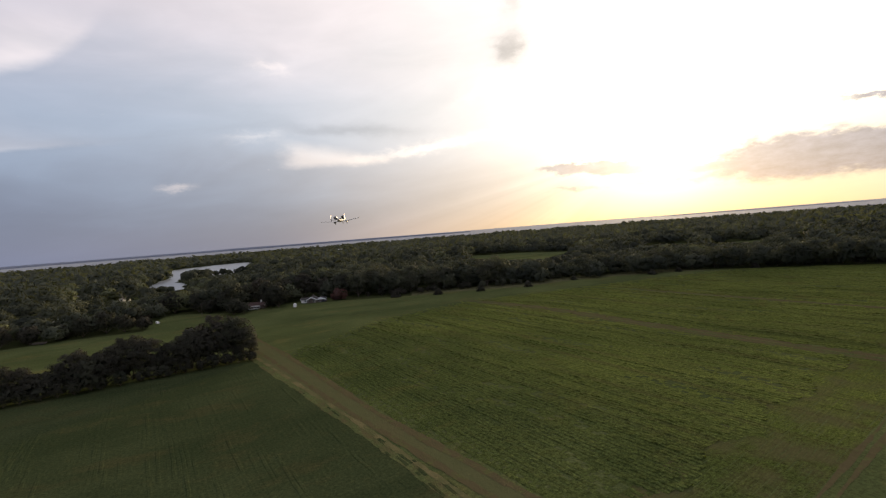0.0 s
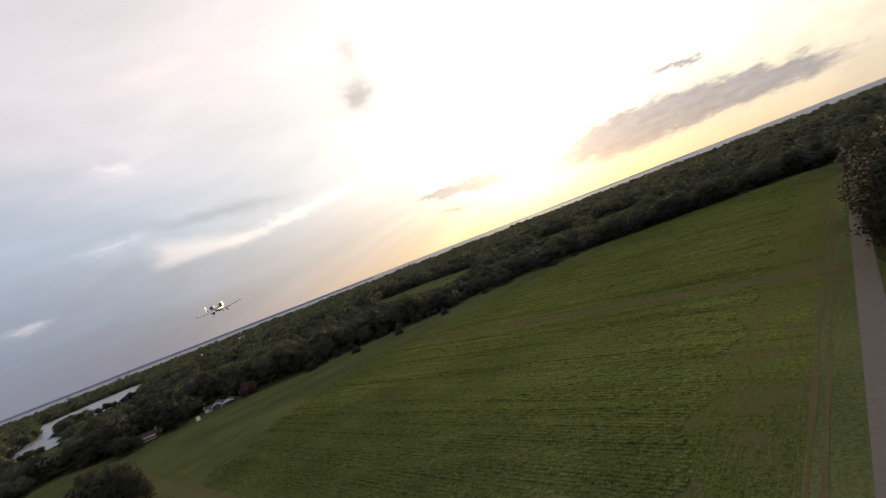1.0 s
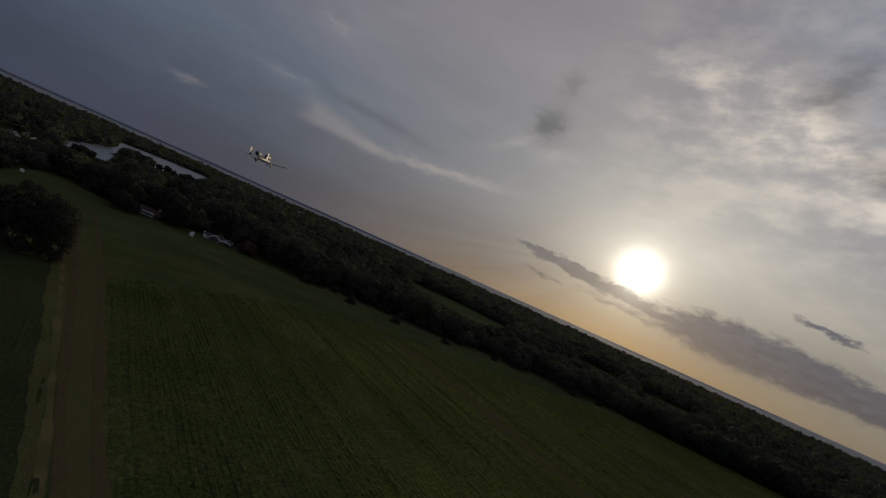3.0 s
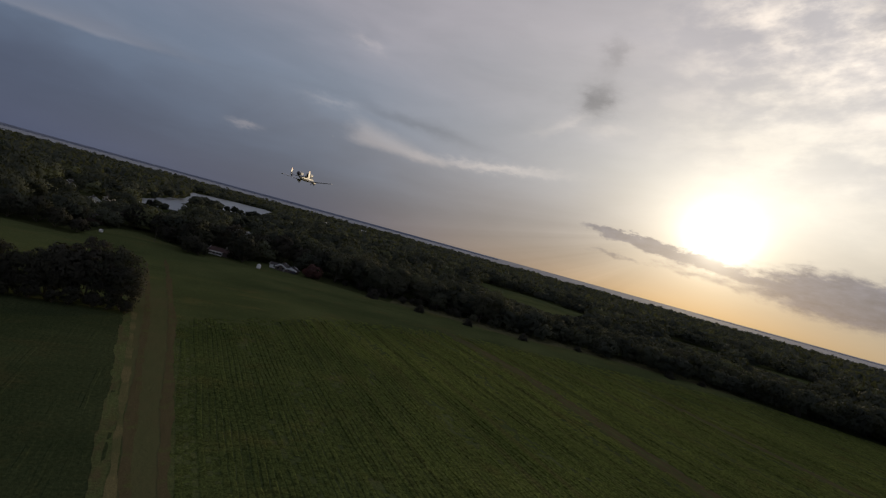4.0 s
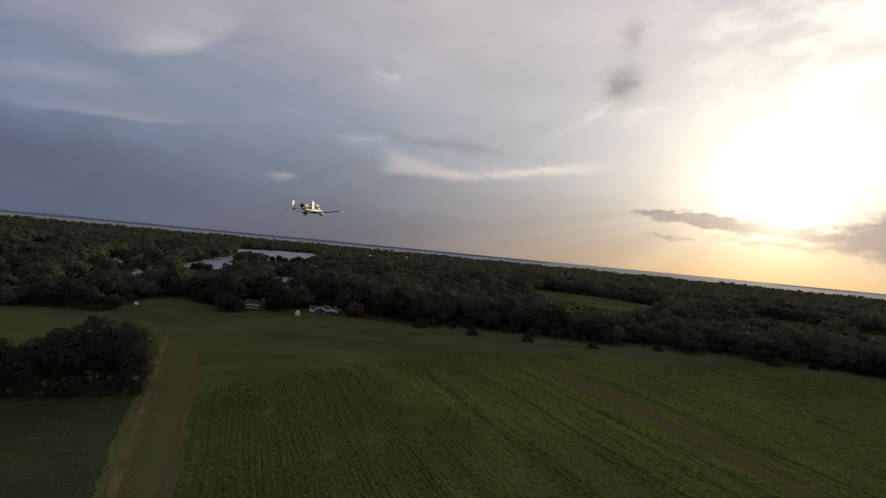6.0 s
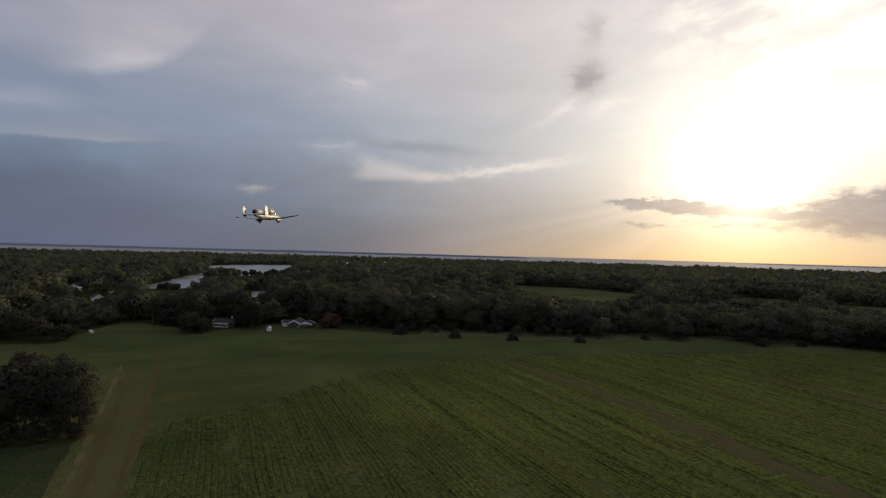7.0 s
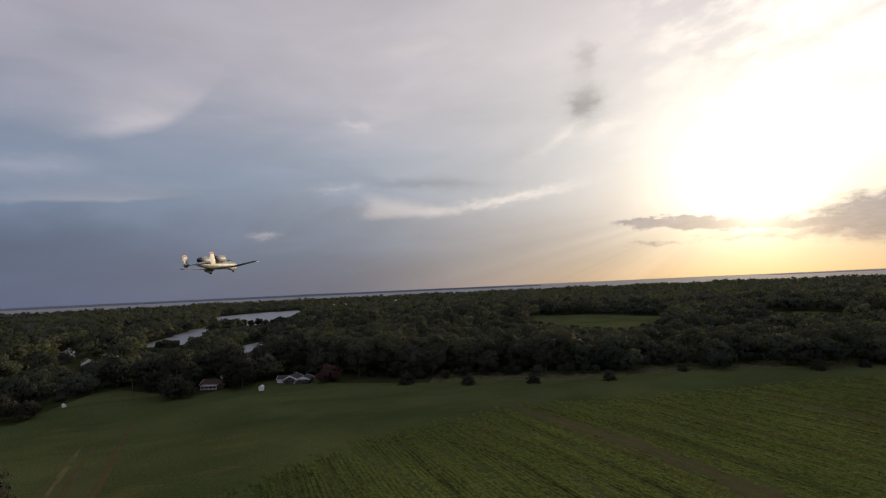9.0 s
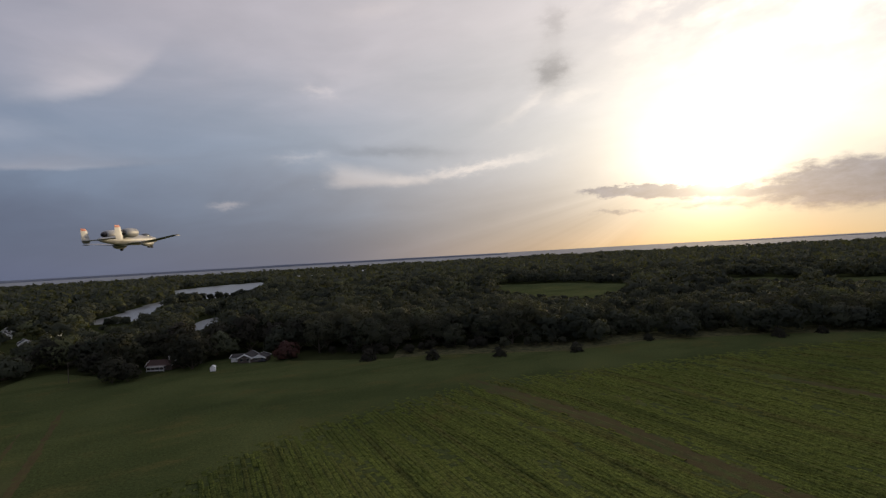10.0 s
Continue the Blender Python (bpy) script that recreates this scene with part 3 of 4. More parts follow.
strip("path_lane", lane_x, -334, -30, -0.4, lane_side, 0.045, LANE, "worn grass farm lane between two crops", "path", 1)
strip("path_margin", verge_x, -334, -92, -3.0, -0.6, 0.055, VERGE, "thin brown grass margin beside the dark crop", "verge", 12, 0.45)
strip("path_verge", verge_x, -334, -62, -0.7, 0.7, 0.07, STRAW, "dry tan grass verge along the farm lane", "verge", 2, 0.3)
strip("path_rut", lambda y: lane_x(y) + lane_side(y), -334, -36, -0.5, 1.6, 0.075, SOIL, "bare brown wheel rut at the crop's edge", "rut", 3, 0.45)
strip("path_rut", rut_x, -334, -60, -0.9, 0.9, 0.075, SOIL, "bare brown wheel rut along the farm lane", "rut", 4, 0.35)


def track_x(y):
    return 92.0 + 9.0 * max(0.0, min(1.0, (-y - 97) / 60.0)) - 3.0 * max(0.0, min(1.0, (-y - 180) / 60.0))


strip("path_track", track_x, -330, -92, -4.8, 4.8, 0.05, VERGE, "wide brown track of worn grass through the green crop", "track", 5, 0.9)
strip("path_rut", track_x, -330, -95, 0.5, 3.4, 0.07, SOIL, "dark bare wheel rut along the field track", "rut", 15, 0.5)
strip("path_rut", track_x, -330, -112, -3.6, -1.6, 0.07, SOIL, "bare wheel rut along the field track", "rut", 16, 0.5)
strip("path_crest", track_x, -330, -120, -0.1, 0.35, 0.09, STRAW, "pale dry grass crest between the wheel ruts", "verge", 17, 0.2)
strip("path_track", lambda y: 183.0, -320, -160, -3.4, 3.4, 0.05, VERGE, "wide brown track of worn grass across the far crop", "track", 6, 0.9)
strip("path_rut", lambda y: 183.0, -320, -165, -0.6, 1.8, 0.07, SOIL, "dark bare wheel rut across the far crop", "rut", 18, 0.5)


def road_y(x):
    return -340.6 + x * 0.0905


vs, fs = [], []
for i in range(161):
    x = -400 + 5 * i
    vs += [(x, road_y(x) - 5.2, 0.06), (x, road_y(x), 0.06)]
for i in range(160):
    fs.append((2 * i, 2 * i + 2, 2 * i + 3, 2 * i + 1))
tagged(new("road", mesh_of("road", vs, fs, ROAD)), "narrow grey-brown country road beside the field", "road", kind="structure")


def road_strip(name, x0, x1, w0, w1, mat, label, category, seed):
    """A strip along the road, from w0 to w1 metres north of its edge."""
    rng = np.random.default_rng(seed)
    n = int((x1 - x0) / 3)
    vs, fs = [], []
    for i in range(n + 1):
        x = x0 + (x1 - x0) * i / n
        k = 0.25 * math.sin(x * 0.13 + seed)
        vs += [(x, road_y(x) + w0 + k + rng.normal(0, 0.08), 0.055), (x, road_y(x) + w1 - k + rng.normal(0, 0.08), 0.055)]
    for i in range(n):
        fs.append((2 * i, 2 * i + 2, 2 * i + 3, 2 * i + 1))
    return tagged(new(name, mesh_of(name, vs, fs, mat)), label, category, kind="structure")


road_strip("path_rut", -24, 300, 4.6, 5.5, SOIL, "bare brown wheel rut beside the road", "rut", 7)
road_strip("path_rut", -24, 300, 6.6, 7.4, SOIL, "bare brown wheel rut beside the road", "rut", 8)
road_strip("path_verge", -20, 200, -9.5, -8.2, SOIL, "bare brown strip on the road's far verge", "verge", 9)


# ------------------------------------------------------------------ the crop, in rows that run along y
def crop_end(x):
    """y of the crop's northern edge, against the mown grass."""
    return np.interp(x, (-45, -20, -5, 18, 36, 58, 92, 150, 260, 400), (-150, -138, -127, -111, -106, -102, -97, -111, -140, -185))


def crop_rows(name, keep, x0, x1, y0, y1, pitch, seg, mat, label, seed, height=0.20):
    rng = np.random.default_rng(seed)
    xs = np.arange(x0, x1, pitch)
    ys = np.arange(y0, y1, seg)
    X, Y = np.meshgrid(xs, ys, indexing="ij")
    lean = (Y + 148) * -0.03
    stand = 0.55 + 0.75 * rng.random((len(xs), 1))
    stand[::9] *= 0.6
    stand[1::9] *= 0.8
    tall = np.clip((crop_end(X + lean) + 2.0 - Y) / 12.0, 0.15, 1.0) * np.clip((X + lean - lane_x(Y) - 4.0) / 26.0, 0.25, 1.0)
    tall = tall if x0 > -100 else 1.0
    h = height * stand * tall * (0.25 + 1.5 * rng.random(X.shape) ** 1.3)
    # dense and thin patches, drawn out along the rows
    patch = 0.5 + 0.5 * np.sin(X * 0.31 + 2.0 * np.sin(Y * 0.05)) * np.sin(Y * 0.043 + X * 0.11 + 1.5 * np.sin(X * 0.07))
    h = h * (0.45 + 1.05 * patch)
    w = pitch * (0.43 + 0.12 * rng.random(X.shape))
    off = rng.normal(0, 0.06, X.shape) + 0.22 * np.sin(Y * 0.11 + X * 0.4)
    ok = keep(X + lean, Y)
    if x0 > -100:
        # gaps in the stand: many towards the mown grass, some in the thin patches
        gap = 0.75 * np.clip(1.0 - (crop_end(X + lean) - Y) / 20.0, 0.0, 1.0) ** 1.5 + 0.35 * np.clip((0.22 - patch) / 0.15, 0.0, 1.0)
        ok &= rng.random(X.shape) > gap * 0.6
    good = ok[:, :-1] & ok[:, 1:]
    cx = X + lean + off
    prof = [np.stack([cx - w, Y, np.full_like(X, 0.03)], -1), np.stack([cx - w * 0.6, Y, h], -1), np.stack([cx + w * 0.6, Y, h * 0.95], -1), np.stack([cx + w, Y, np.full_like(X, 0.03)], -1)]
    faces = []
    for a, b in zip(prof, prof[1:]):
        faces.append(np.stack([a[:, :-1], b[:, :-1], b[:, 1:], a[:, 1:]], 2)[good])
    return tagged(new(name, quads(name, np.concatenate(faces), mat)), label, "crop", kind="stuff")


def crop_keep(x, y):
    edge = crop_end(x) - 1.0 + 1.6 * np.sin(x * 3.77) + 1.2 * np.sin(x * 0.43 + 1.0) + 1.4 * np.sin(y * 0.9 + x * 2.1)
    side = np.interp(y, (-300, -250, -220, -150, -90), (5.2, 5.0, 6.6, 10.2, 11.2))
    k = inside(x, y, OPEN) & (y < edge) & (x > lane_x(y) + side + 1.7 + 0.6 * np.sin(y * 0.4))
    tx = np.vectorize(track_x)(y)
    k &= (abs(x - tx + 0.2) > 3.7 + 0.9 * np.sin(y * 0.31) + 0.7 * np.sin(y * 0.83 + x)) & ~((abs(x - 183) > -1) & (abs(x - 183) < 2.8 + 0.6 * np.sin(y * 0.5)) & (y < -160))
    return k & (y > road_y(x) + 24 + 2.5 * np.sin(x * 0.21))


sheet("ground_crop_left", [(-230, -335), (lane_x(-335) - 3.0, -335), (lane_x(-152) - 3.0, -152), (-230, -148)], 0.028, CROP_DARK, "dark green crop floor beside the lane", "field")
crop_rows("crop_field", crop_keep, -45, 392, -336, -92, 1.25, 1.05, CROP, "rows of low green crop in the wide field", 11)
crop_rows("crop_field", lambda x, y: (x < lane_x(y) - 2.0) & (y < -150.0 - (x + 55) * -0.02) & (y > -335), -230, -30, -335, -146, 0.95, 3.0, CROP_DARK,
          "rows of dark green crop beside the lane", 12, 0.045)


# the headland: rows that run along the road
def headland_rows():
    rng = np.random.default_rng(31)
    xs = np.arange(-60, 330, 2.6)
    faces = []
    for k in range(23):
        off = 8.0 + 0.95 * k
        y = road_y(xs) + off + rng.normal(0, 0.06, xs.shape)
        h = 0.045 * (0.5 + 0.9 * rng.random(xs.shape))
        w = 0.36 + 0.16 * rng.random(xs.shape)
        ok = (xs > lane_x(y) + 13) & inside(xs, y, OPEN)
        good = ok[:-1] & ok[1:]
        z0 = np.full_like(xs, 0.03)
        prof = [np.stack(q, -1) for q in ((xs, y - w, z0), (xs, y - w * 0.3, h), (xs, y + w * 0.35, h * 0.95), (xs, y + w, z0))]
        for p, q in zip(prof, prof[1:]):
            faces.append(np.stack([p[:-1], p[1:], q[1:], q[:-1]], 1)[good])
    return np.concatenate(faces)


tagged(new("crop_headland", quads("crop_headland", headland_rows(), HEADLAND)), "thin patchy crop rows along the road", "crop", kind="stuff")


# ------------------------------------------------------------------ trees
def crown_quads(rng, height, radius, base, clumps, leaves, leaf, rough=0.24):
    """Corners of the leaf sprays of one crown: clumps of leaves about the ends of its limbs."""
    mid = (height + base) / 2
    half = (height - base) / 2
    u = rng.normal(size=(clumps, 3))
    u /= np.linalg.norm(u, axis=1)[:, None]
    u[:, 2] = np.where(u[:, 2] < -0.8, -u[:, 2], u[:, 2])
    rad = 0.45 + 0.5 * rng.random(clumps) ** 0.7
    bulge = 1 + 0.22 * np.sin(3 * np.arctan2(u[:, 1], u[:, 0]) + rng.random() * 6)
    c = u * rad[:, None] * np.stack([radius * bulge, radius * bulge, np.full(clumps, half)], 1) + [0, 0, mid]
    size = radius * (0.31 + 0.17 * rng.random(clumps)) * (34.0 / max(clumps, 34)) ** 0.3
    d = rng.normal(size=(clumps, leaves, 3))
    d /= np.linalg.norm(d, axis=2)[:, :, None]
    d[:, :, 2] = np.abs(d[:, :, 2]) * 0.9 - 0.25
    p = c[:, None] + d * (size[:, None] * (0.55 + 0.5 * rng.random((clumps, leaves))))[:, :, None]
    p = p.reshape(-1, 3)
    nrm = d.reshape(-1, 3) + rng.normal(0, rough, (clumps * leaves, 3))
    nrm /= np.linalg.norm(nrm, axis=1)[:, None]
    a = np.cross(nrm, rng.normal(size=nrm.shape))
    a /= np.linalg.norm(a, axis=1)[:, None]
    b = np.cross(nrm, a)
    s = leaf * (0.6 + 0.8 * rng.random((len(p), 1)))
    soft_n = d.reshape(-1, 3) * 0.45 + (p - [0, 0, mid]) / [radius, radius, half] * 0.9 + nrm * 0.10
    soft_n /= np.linalg.norm(soft_n, axis=1)[:, None]
    return np.stack([p - a * s - b * s * 0.7, p + a * s * 0.8 - b * s, p + a * s + b * s * 0.8], 1), soft_n


def trunk_mesh(rng, height, base, radius):
    bm = bmesh.new()
    base = max(base, 0.3)
    top_z = height * 0.7
    r0 = 0.022 * height
    wob = [(rng.normal(0, 0.15) * i, rng.normal(0, 0.15) * i) for i in range(4)]
    tube([(wob[i][0], wob[i][1], z) for i, z in enumerate((0, base * 0.6, base * 1.3, top_z))], [r0 * 1.35, r0, r0 * 0.75, r0 * 0.25], 7, bm)
    for k in range(6):
        a = k * math.tau / 6 + rng.random()
        z = base * (0.8 + 0.25 * k / 2)
        tube([(0, 0, z), (math.cos(a) * radius * 0.35, math.sin(a) * radius * 0.35, z + height * 0.14), (math.cos(a) * radius * 0.72, math.sin(a) * radius * 0.72, z + height * 0.22)],
             [r0 * 0.5, r0 * 0.32, r0 * 0.1], 5, bm)
    return bm


def make_tree(seed, height, radius, base, mat, label, clumps=34, leaves=40, leaf=0.42, kind_name="tree", category="tree"):
    rng = np.random.default_rng(seed)
    thing = tagged(new(kind_name), label, category)
    part("trunk", trunk_mesh(rng, height, base, radius), BARK, thing)
    leaf_faces, leaf_normals = crown_quads(rng, height, radius, base, clumps, leaves, leaf * 1.2)
    part("crown", quads("crown", leaf_faces, mat, leaf_normals), mat, thing)
    return thing


def set_group(ob, g):
    ob["group"] = g
    return ob


stock = []
for i, (h, r) in enumerate(((20, 9.5), (22, 10.5), (18, 8.2), (23, 9.2), (16, 8.0), (19, 11.0), (21, 8.0))):
    t = make_tree(100 + i, h, r, h * 0.06, LEAF, "full-crowned green broadleaf tree at the wood's edge", 60, 85, 0.32)
    t.location = (62 + 16 * i, 30 - 9 * i + (i % 2) * 7, 0)
    set_group(t, "trees of the wood")
    stock.append(t)
dark_stock = []
for i, (h, r) in enumerate(((13, 6.6), (15, 7.4), (11, 6.0), (17, 7.6))):
    t = make_tree(200 + i, h, r, h * 0.01, LEAF_DARK, "dense dark tree of the hedgerow between fields", 54, 42, 0.40)
    t.location = (-213 - 9 * i, -149 + (i % 2) * 4, 0)
    set_group(t, "hedgerow trees")
    dark_stock.append(t)
tall_stock = make_tree(220, 29, 13.5, 0.5, LEAF_DEEP, "tall dark tree beside the country road", 120, 60, 0.34)
tall_stock.location = (92, -349, 0)
set_group(tall_stock, "roadside trees")
fine_stock = make_tree(230, 15, 6.6, 0.2, LEAF_DARK, "dense dark tree of the hedgerow between fields", 110, 90, 0.17)
fine_stock.location = (-102.5, -146, 0)
set_group(fine_stock, "hedgerow trees")
bush = make_tree(300, 5.8, 4.2, -4.5, LEAF_DARK, "round dark evergreen bush standing on the field's edge", 60, 40, 0.26, "bush", "bush")
bush.location = (70.7, -30, 0)
set_group(bush, "bushes along the wood")
red = make_tree(310, 9.2, 6.0, -2.0, LEAF_RED, "round dark red-leaved tree beside the house", 70, 50, 0.32)
red.location = (35.5, 4, 0)
tallest = make_tree(311, 21.5, 7.4, -1.0, LEAF_DARK, "tallest dark tree of the hedgerow near the lane", 120, 90, 0.20)
tallest.location = (-67.5, -147, 0)
set_group(tallest, "hedgerow trees")

placed = [(36, 6, 8)]
rng_t = np.random.default_rng(77)


def plant(src, x, y, scale, group, tall=1.0, label=""):
    m = Matrix.Translation((x, y, 0)) @ Matrix.Rotation(rng_t.random() * math.tau, 4, "Z") @ Matrix.Diagonal((scale, scale, scale * tall, 1))
    ob = copy_thing(src, m)
    set_group(ob, group)
    if label:
        ob["label"] = label
    placed.append((x, y, 4 * scale))
    return ob


for x, y, s in ((97.4, -50, 1.1), (126, -66, 1.0), (161, -82, 1.0), (259, -122, 1.0), (207, -86, 0.8), (322, -170, 1.0), (282, -130, 0.8)):
    plant(bush, x, y, s * 0.78, "bushes along the wood")

# wood's front rows
edge_pts = ragged(WOOD_EDGE, 1.6, 13.0, 21)
for row in range(3):
    for i, (x, y) in enumerate(edge_pts):
        if i < 1:
            continue
        back = 19 + row * 13 + rng_t.random() * 6
        g = 0.74 if x > 150 else 0.95
        if 140 < x < 300 and row == 0:
            continue
        plant(stock[(i * 3 + row * 2) % 7], x + back * 0.45, y + back * 0.89, g * (0.80 + 0.36 * rng_t.random()), "trees of the wood")
# low growth along the wood's foot
for i, (x, y) in enumerate(ragged(WOOD_EDGE, 1.5, 6.0, 22)):
    if i < 3 or i % 5 == 4:
        continue
    back = 12 + rng_t.random() * (14 if 140 < x < 300 else 4)
    if 130 < x < 310:
        plant(stock[i % 7], x + back * 0.45, y + back * 0.89, 0.20 + 0.20 * rng_t.random(), "scrub along the wood", 0.9, "low pale scrubby growth at the foot of the wood")
    else:
        plant(dark_stock[i % 4], x + back * 0.45, y + back * 0.89, 0.30 + 0.26 * rng_t.random(), "scrub along the wood", 0.8, "low scrubby growth at the foot of the wood")

# hedgerow that ends at the lane: big trees first, then lower ones with gaps between the crowns
for x, y, h in ((-57.5, -150, 14.5), (-61.5, -146, 19.0), (-77.5, -148, 16.0), (-83.5, -150, 13.0), (-93.0, -148, 15.5), (-98.0, -146, 17.0), (-106.5, -149, 13.5), (-115.5, -148, 15.0), (-131.0, -149, 12.0), (-137.0, -148, 13.5)):
    plant(fine_stock, x, y, h / 15.0, "hedgerow trees")
for i, (x, y, h) in enumerate(((-74.0, -144, 16.5), (-88.5, -149, 9.5), (-111.0, -150, 11.5), (-119.5, -148, 11.0), (-124.5, -149, 9.0), (-128.0, -150, 9.0), (-143, -149, 12.0), (-149, -147, 10.5), (-156, -150, 13.0),
                               (-163, -148, 11.0), (-171, -149, 12.5), (-179, -147, 10.0), (-187, -149, 12.0), (-196, -148, 11.5), (-205, -149, 13.0))):
    k = i % 4
    plant(dark_stock[k], x, y, h / (13, 15, 11, 17)[k], "hedgerow trees", 1.0, "tall dark tree of the hedgerow" if h > 14 else "low dense dark tree of the hedgerow")
for i in range(30):
    x = -55.5 - 5.0 * i + rng_t.normal(0, 1.0)
    plant(dark_stock[(3 * i) % 4], x, -153.0 + 0.4 * rng_t.normal(), 0.30 + 0.22 * rng_t.random(), "hedgerow scrub", 0.9, "low dark scrub at the foot of the hedgerow")

# tall trees south of the road
for i in range(33):
    x = 104 + (i % 11) * 12 + rng_t.normal(0, 2)
    y = road_y(x) - 17 - (i // 11) * 12 + rng_t.normal(0, 1.5)
    if i < 11 or i % 11 < 3:
        plant(tall_stock, x, y, 0.85 + 0.2 * rng_t.random(), "roadside trees")
    else:
        plant(dark_stock[i % 4], x, y, 1.75 + 0.35 * rng_t.random(), "roadside trees", 1.0, "tall dark tree beside the country road")

# trees about the houses and along the lane's end
for x, y, s, k in ((-42.5, 5, 1.0, 2), (-36.0, 3.5, 0.74, 2), (-42, 18, 1.2, 3), (-9.5, 12, 1.05, 3), (-13.5, 16, 0.9, 0), (-6, 24, 1.0, 1), (-14, 30, 1.1, 3), (-44, 34, 1.1, 0), (-30, 42, 1.15, 1), (-16, 48, 1.2, 3), (2, 44, 1.2, 1),
                   (20, 46, 1.25, 3), (34, 38, 1.2, 0), (46, 26, 1.2, 1), (-98, -4, 0.7, 2), (-108, -2, 0.8, 0), (-118, 4, 0.9, 1), (-130, 2, 0.7, 3), (-142, 6, 0.8, 2), (-156, 3, 0.8, 0), (-90, 58, 0.9, 2),
                   (-104, 26, 0.9, 0), (-78, 66, 1.0, 3), (-62, 50, 1.0, 1), (-55, 36, 0.9, 2), (-170, 4, 0.8, 1), (-186, 8, 0.8, 0), (-64, 76, 1.1, 0), (-48, 62, 1.1, 1)):
    plant(dark_stock[k], x, y, s * 1.05, "trees about the houses", 1.0, "broad dark tree among the houses")


# ------------------------------------------------------------------ far woods, too many to count
HOMES = [(-167, 206, 9), (-125, 195, 9), (-180, 405, 10), (-172, 332, 9), (-90, 19, 5), (468, 1262, 22), (-162, 123, 9), (-99, 58, 8), (-158, 270, 9), (-122, 251, 9),
         (-148, 31, 7)]


def far_woods():
    rng = np.random.default_rng(5)
    woods = {"near": ([], [], []), "far": ([], [], [])}
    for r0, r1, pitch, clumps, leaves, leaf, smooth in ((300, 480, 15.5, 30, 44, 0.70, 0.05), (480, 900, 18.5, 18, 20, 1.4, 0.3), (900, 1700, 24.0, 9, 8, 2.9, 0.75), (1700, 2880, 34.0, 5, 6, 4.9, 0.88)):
        n = int(2 * r1 / pitch) + 2
        gx, gy = np.meshgrid(np.arange(n) * pitch - r1, np.arange(n) * pitch - r1)
        gx = gx + rng.uniform(-0.48, 0.48, gx.shape) * pitch
        gy = gy + rng.uniform(-0.48, 0.48, gy.shape) * pitch
        rr = np.hypot(gx, gy)
        aa = np.degrees(np.arctan2(gx, gy))
        x, y = gx - 25, gy - 290
        k = (rr >= r0) & (rr < r1) & (aa > -40) & (aa < 108)
        x, y = x[k], y[k]
        k = np.ones(len(x), bool)
        for poly in (OPEN, LAKE, ARM, COVE, CREEK, FAR_FIELD, FAR_FIELD_B, FAR_FIELD_C, FAR_FIELD_D):
            k &= ~inside(x, y, poly)
        for hx, hy, hr in HOMES:
            k &= np.hypot(x - hx, y - hy) > hr
        village = (x > -330) & (x < -45) & (y > 20) & (y < 330)
        k &= ~(village & (rng.random(len(x)) < 0.40))
        x, y = x[k], y[k]
        near = np.zeros(len(x), bool)
        for qx, qy, qr in placed:
            near |= np.hypot(x - qx, y - qy) < qr + 2
        near |= (np.abs(x - 16) < 14) & (np.abs(y - 14) < 14)
        x, y = x[~near], y[~near]
        # young low growth on the slopes down to the water and before the clearings
        d = np.hypot(x + 30, y + 305)
        cap = np.full(len(x), 40.0)
        for far in np.arange(1.0, 2.6, 0.04):
            fx, fy = -30 + (x + 30) * far, -305 + (y + 305) * far
            wet = np.zeros(len(x), bool)
            for poly in (LAKE, ARM, COVE, CREEK):
                wet |= inside(fx, fy, poly)
            field = np.zeros(len(x), bool)
            for poly in (FAR_FIELD, FAR_FIELD_B, FAR_FIELD_C, FAR_FIELD_D):
                field |= inside(fx, fy, poly)
            cap = np.where(field, np.minimum(cap, 48.0 * (1 - 1 / far) * 0.8 + 1.5), cap)
            home = np.zeros(len(x), bool)
            for hx, hy, hr in HOMES:
                home |= np.hypot(fx - hx, fy - hy) < hr * 0.9
            cap = np.where(home, np.minimum(cap, 48.0 * (1 - 1 / far) * 0.86 - 0.3), cap)
            cap = np.where(wet, np.minimum(cap, 48.0 * (1 - 1 / far) * 0.85 - 1.0), cap)
        stand = 1.0 + 0.30 * np.sin(x * 0.013 + 1.0) * np.sin(y * 0.011 + 2.0)
        for tx, ty, c, st in zip(x, y, cap, stand):
            h = (9 + 12 * rng.random()) * st
            h = min(h, c)
            if h < 2.0:
                continue
            rad = min(pitch * (0.50 + 0.44 * rng.random() ** 1.3), h * 0.85)
            q, nq = crown_quads(rng, h, rad, h * 0.05, clumps, leaves, leaf * min(1.0, 0.4 + h / 20), 0.2)
            if abs(tx + 25) < 13 and abs(ty - 15) < 22:
                continue
            # normals of far crowns turned upwards, to flatten their shading as haze does
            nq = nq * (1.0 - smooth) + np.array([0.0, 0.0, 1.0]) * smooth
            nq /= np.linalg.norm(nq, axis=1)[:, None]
            q[:, :, 0] += tx
            q[:, :, 1] += ty
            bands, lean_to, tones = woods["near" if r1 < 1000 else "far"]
            bands.append(q)
            lean_to.append(nq)
            tones.append(np.full(len(q), rng.random()))
    # trees on the near shores, and the wooded spit between the lake and its arm
    for tx, ty, h in ((-10, 598, 11), (2, 602, 9), (14, 596, 12), (26, 604, 8), (38, 596, 9), (50, 606, 12), (-20, 585, 12), (-92, 310, 6), (-84, 306, 8), (-76, 308, 6),
                      (-50, 512, 14), (-46, 488, 16), (-40, 470, 17), (-45, 448, 15), (-34, 500, 17), (-28, 475, 16), (-48, 535, 15), (-38, 548, 16), (-26, 540, 15), (-20, 515, 16), (-50, 560, 12)):
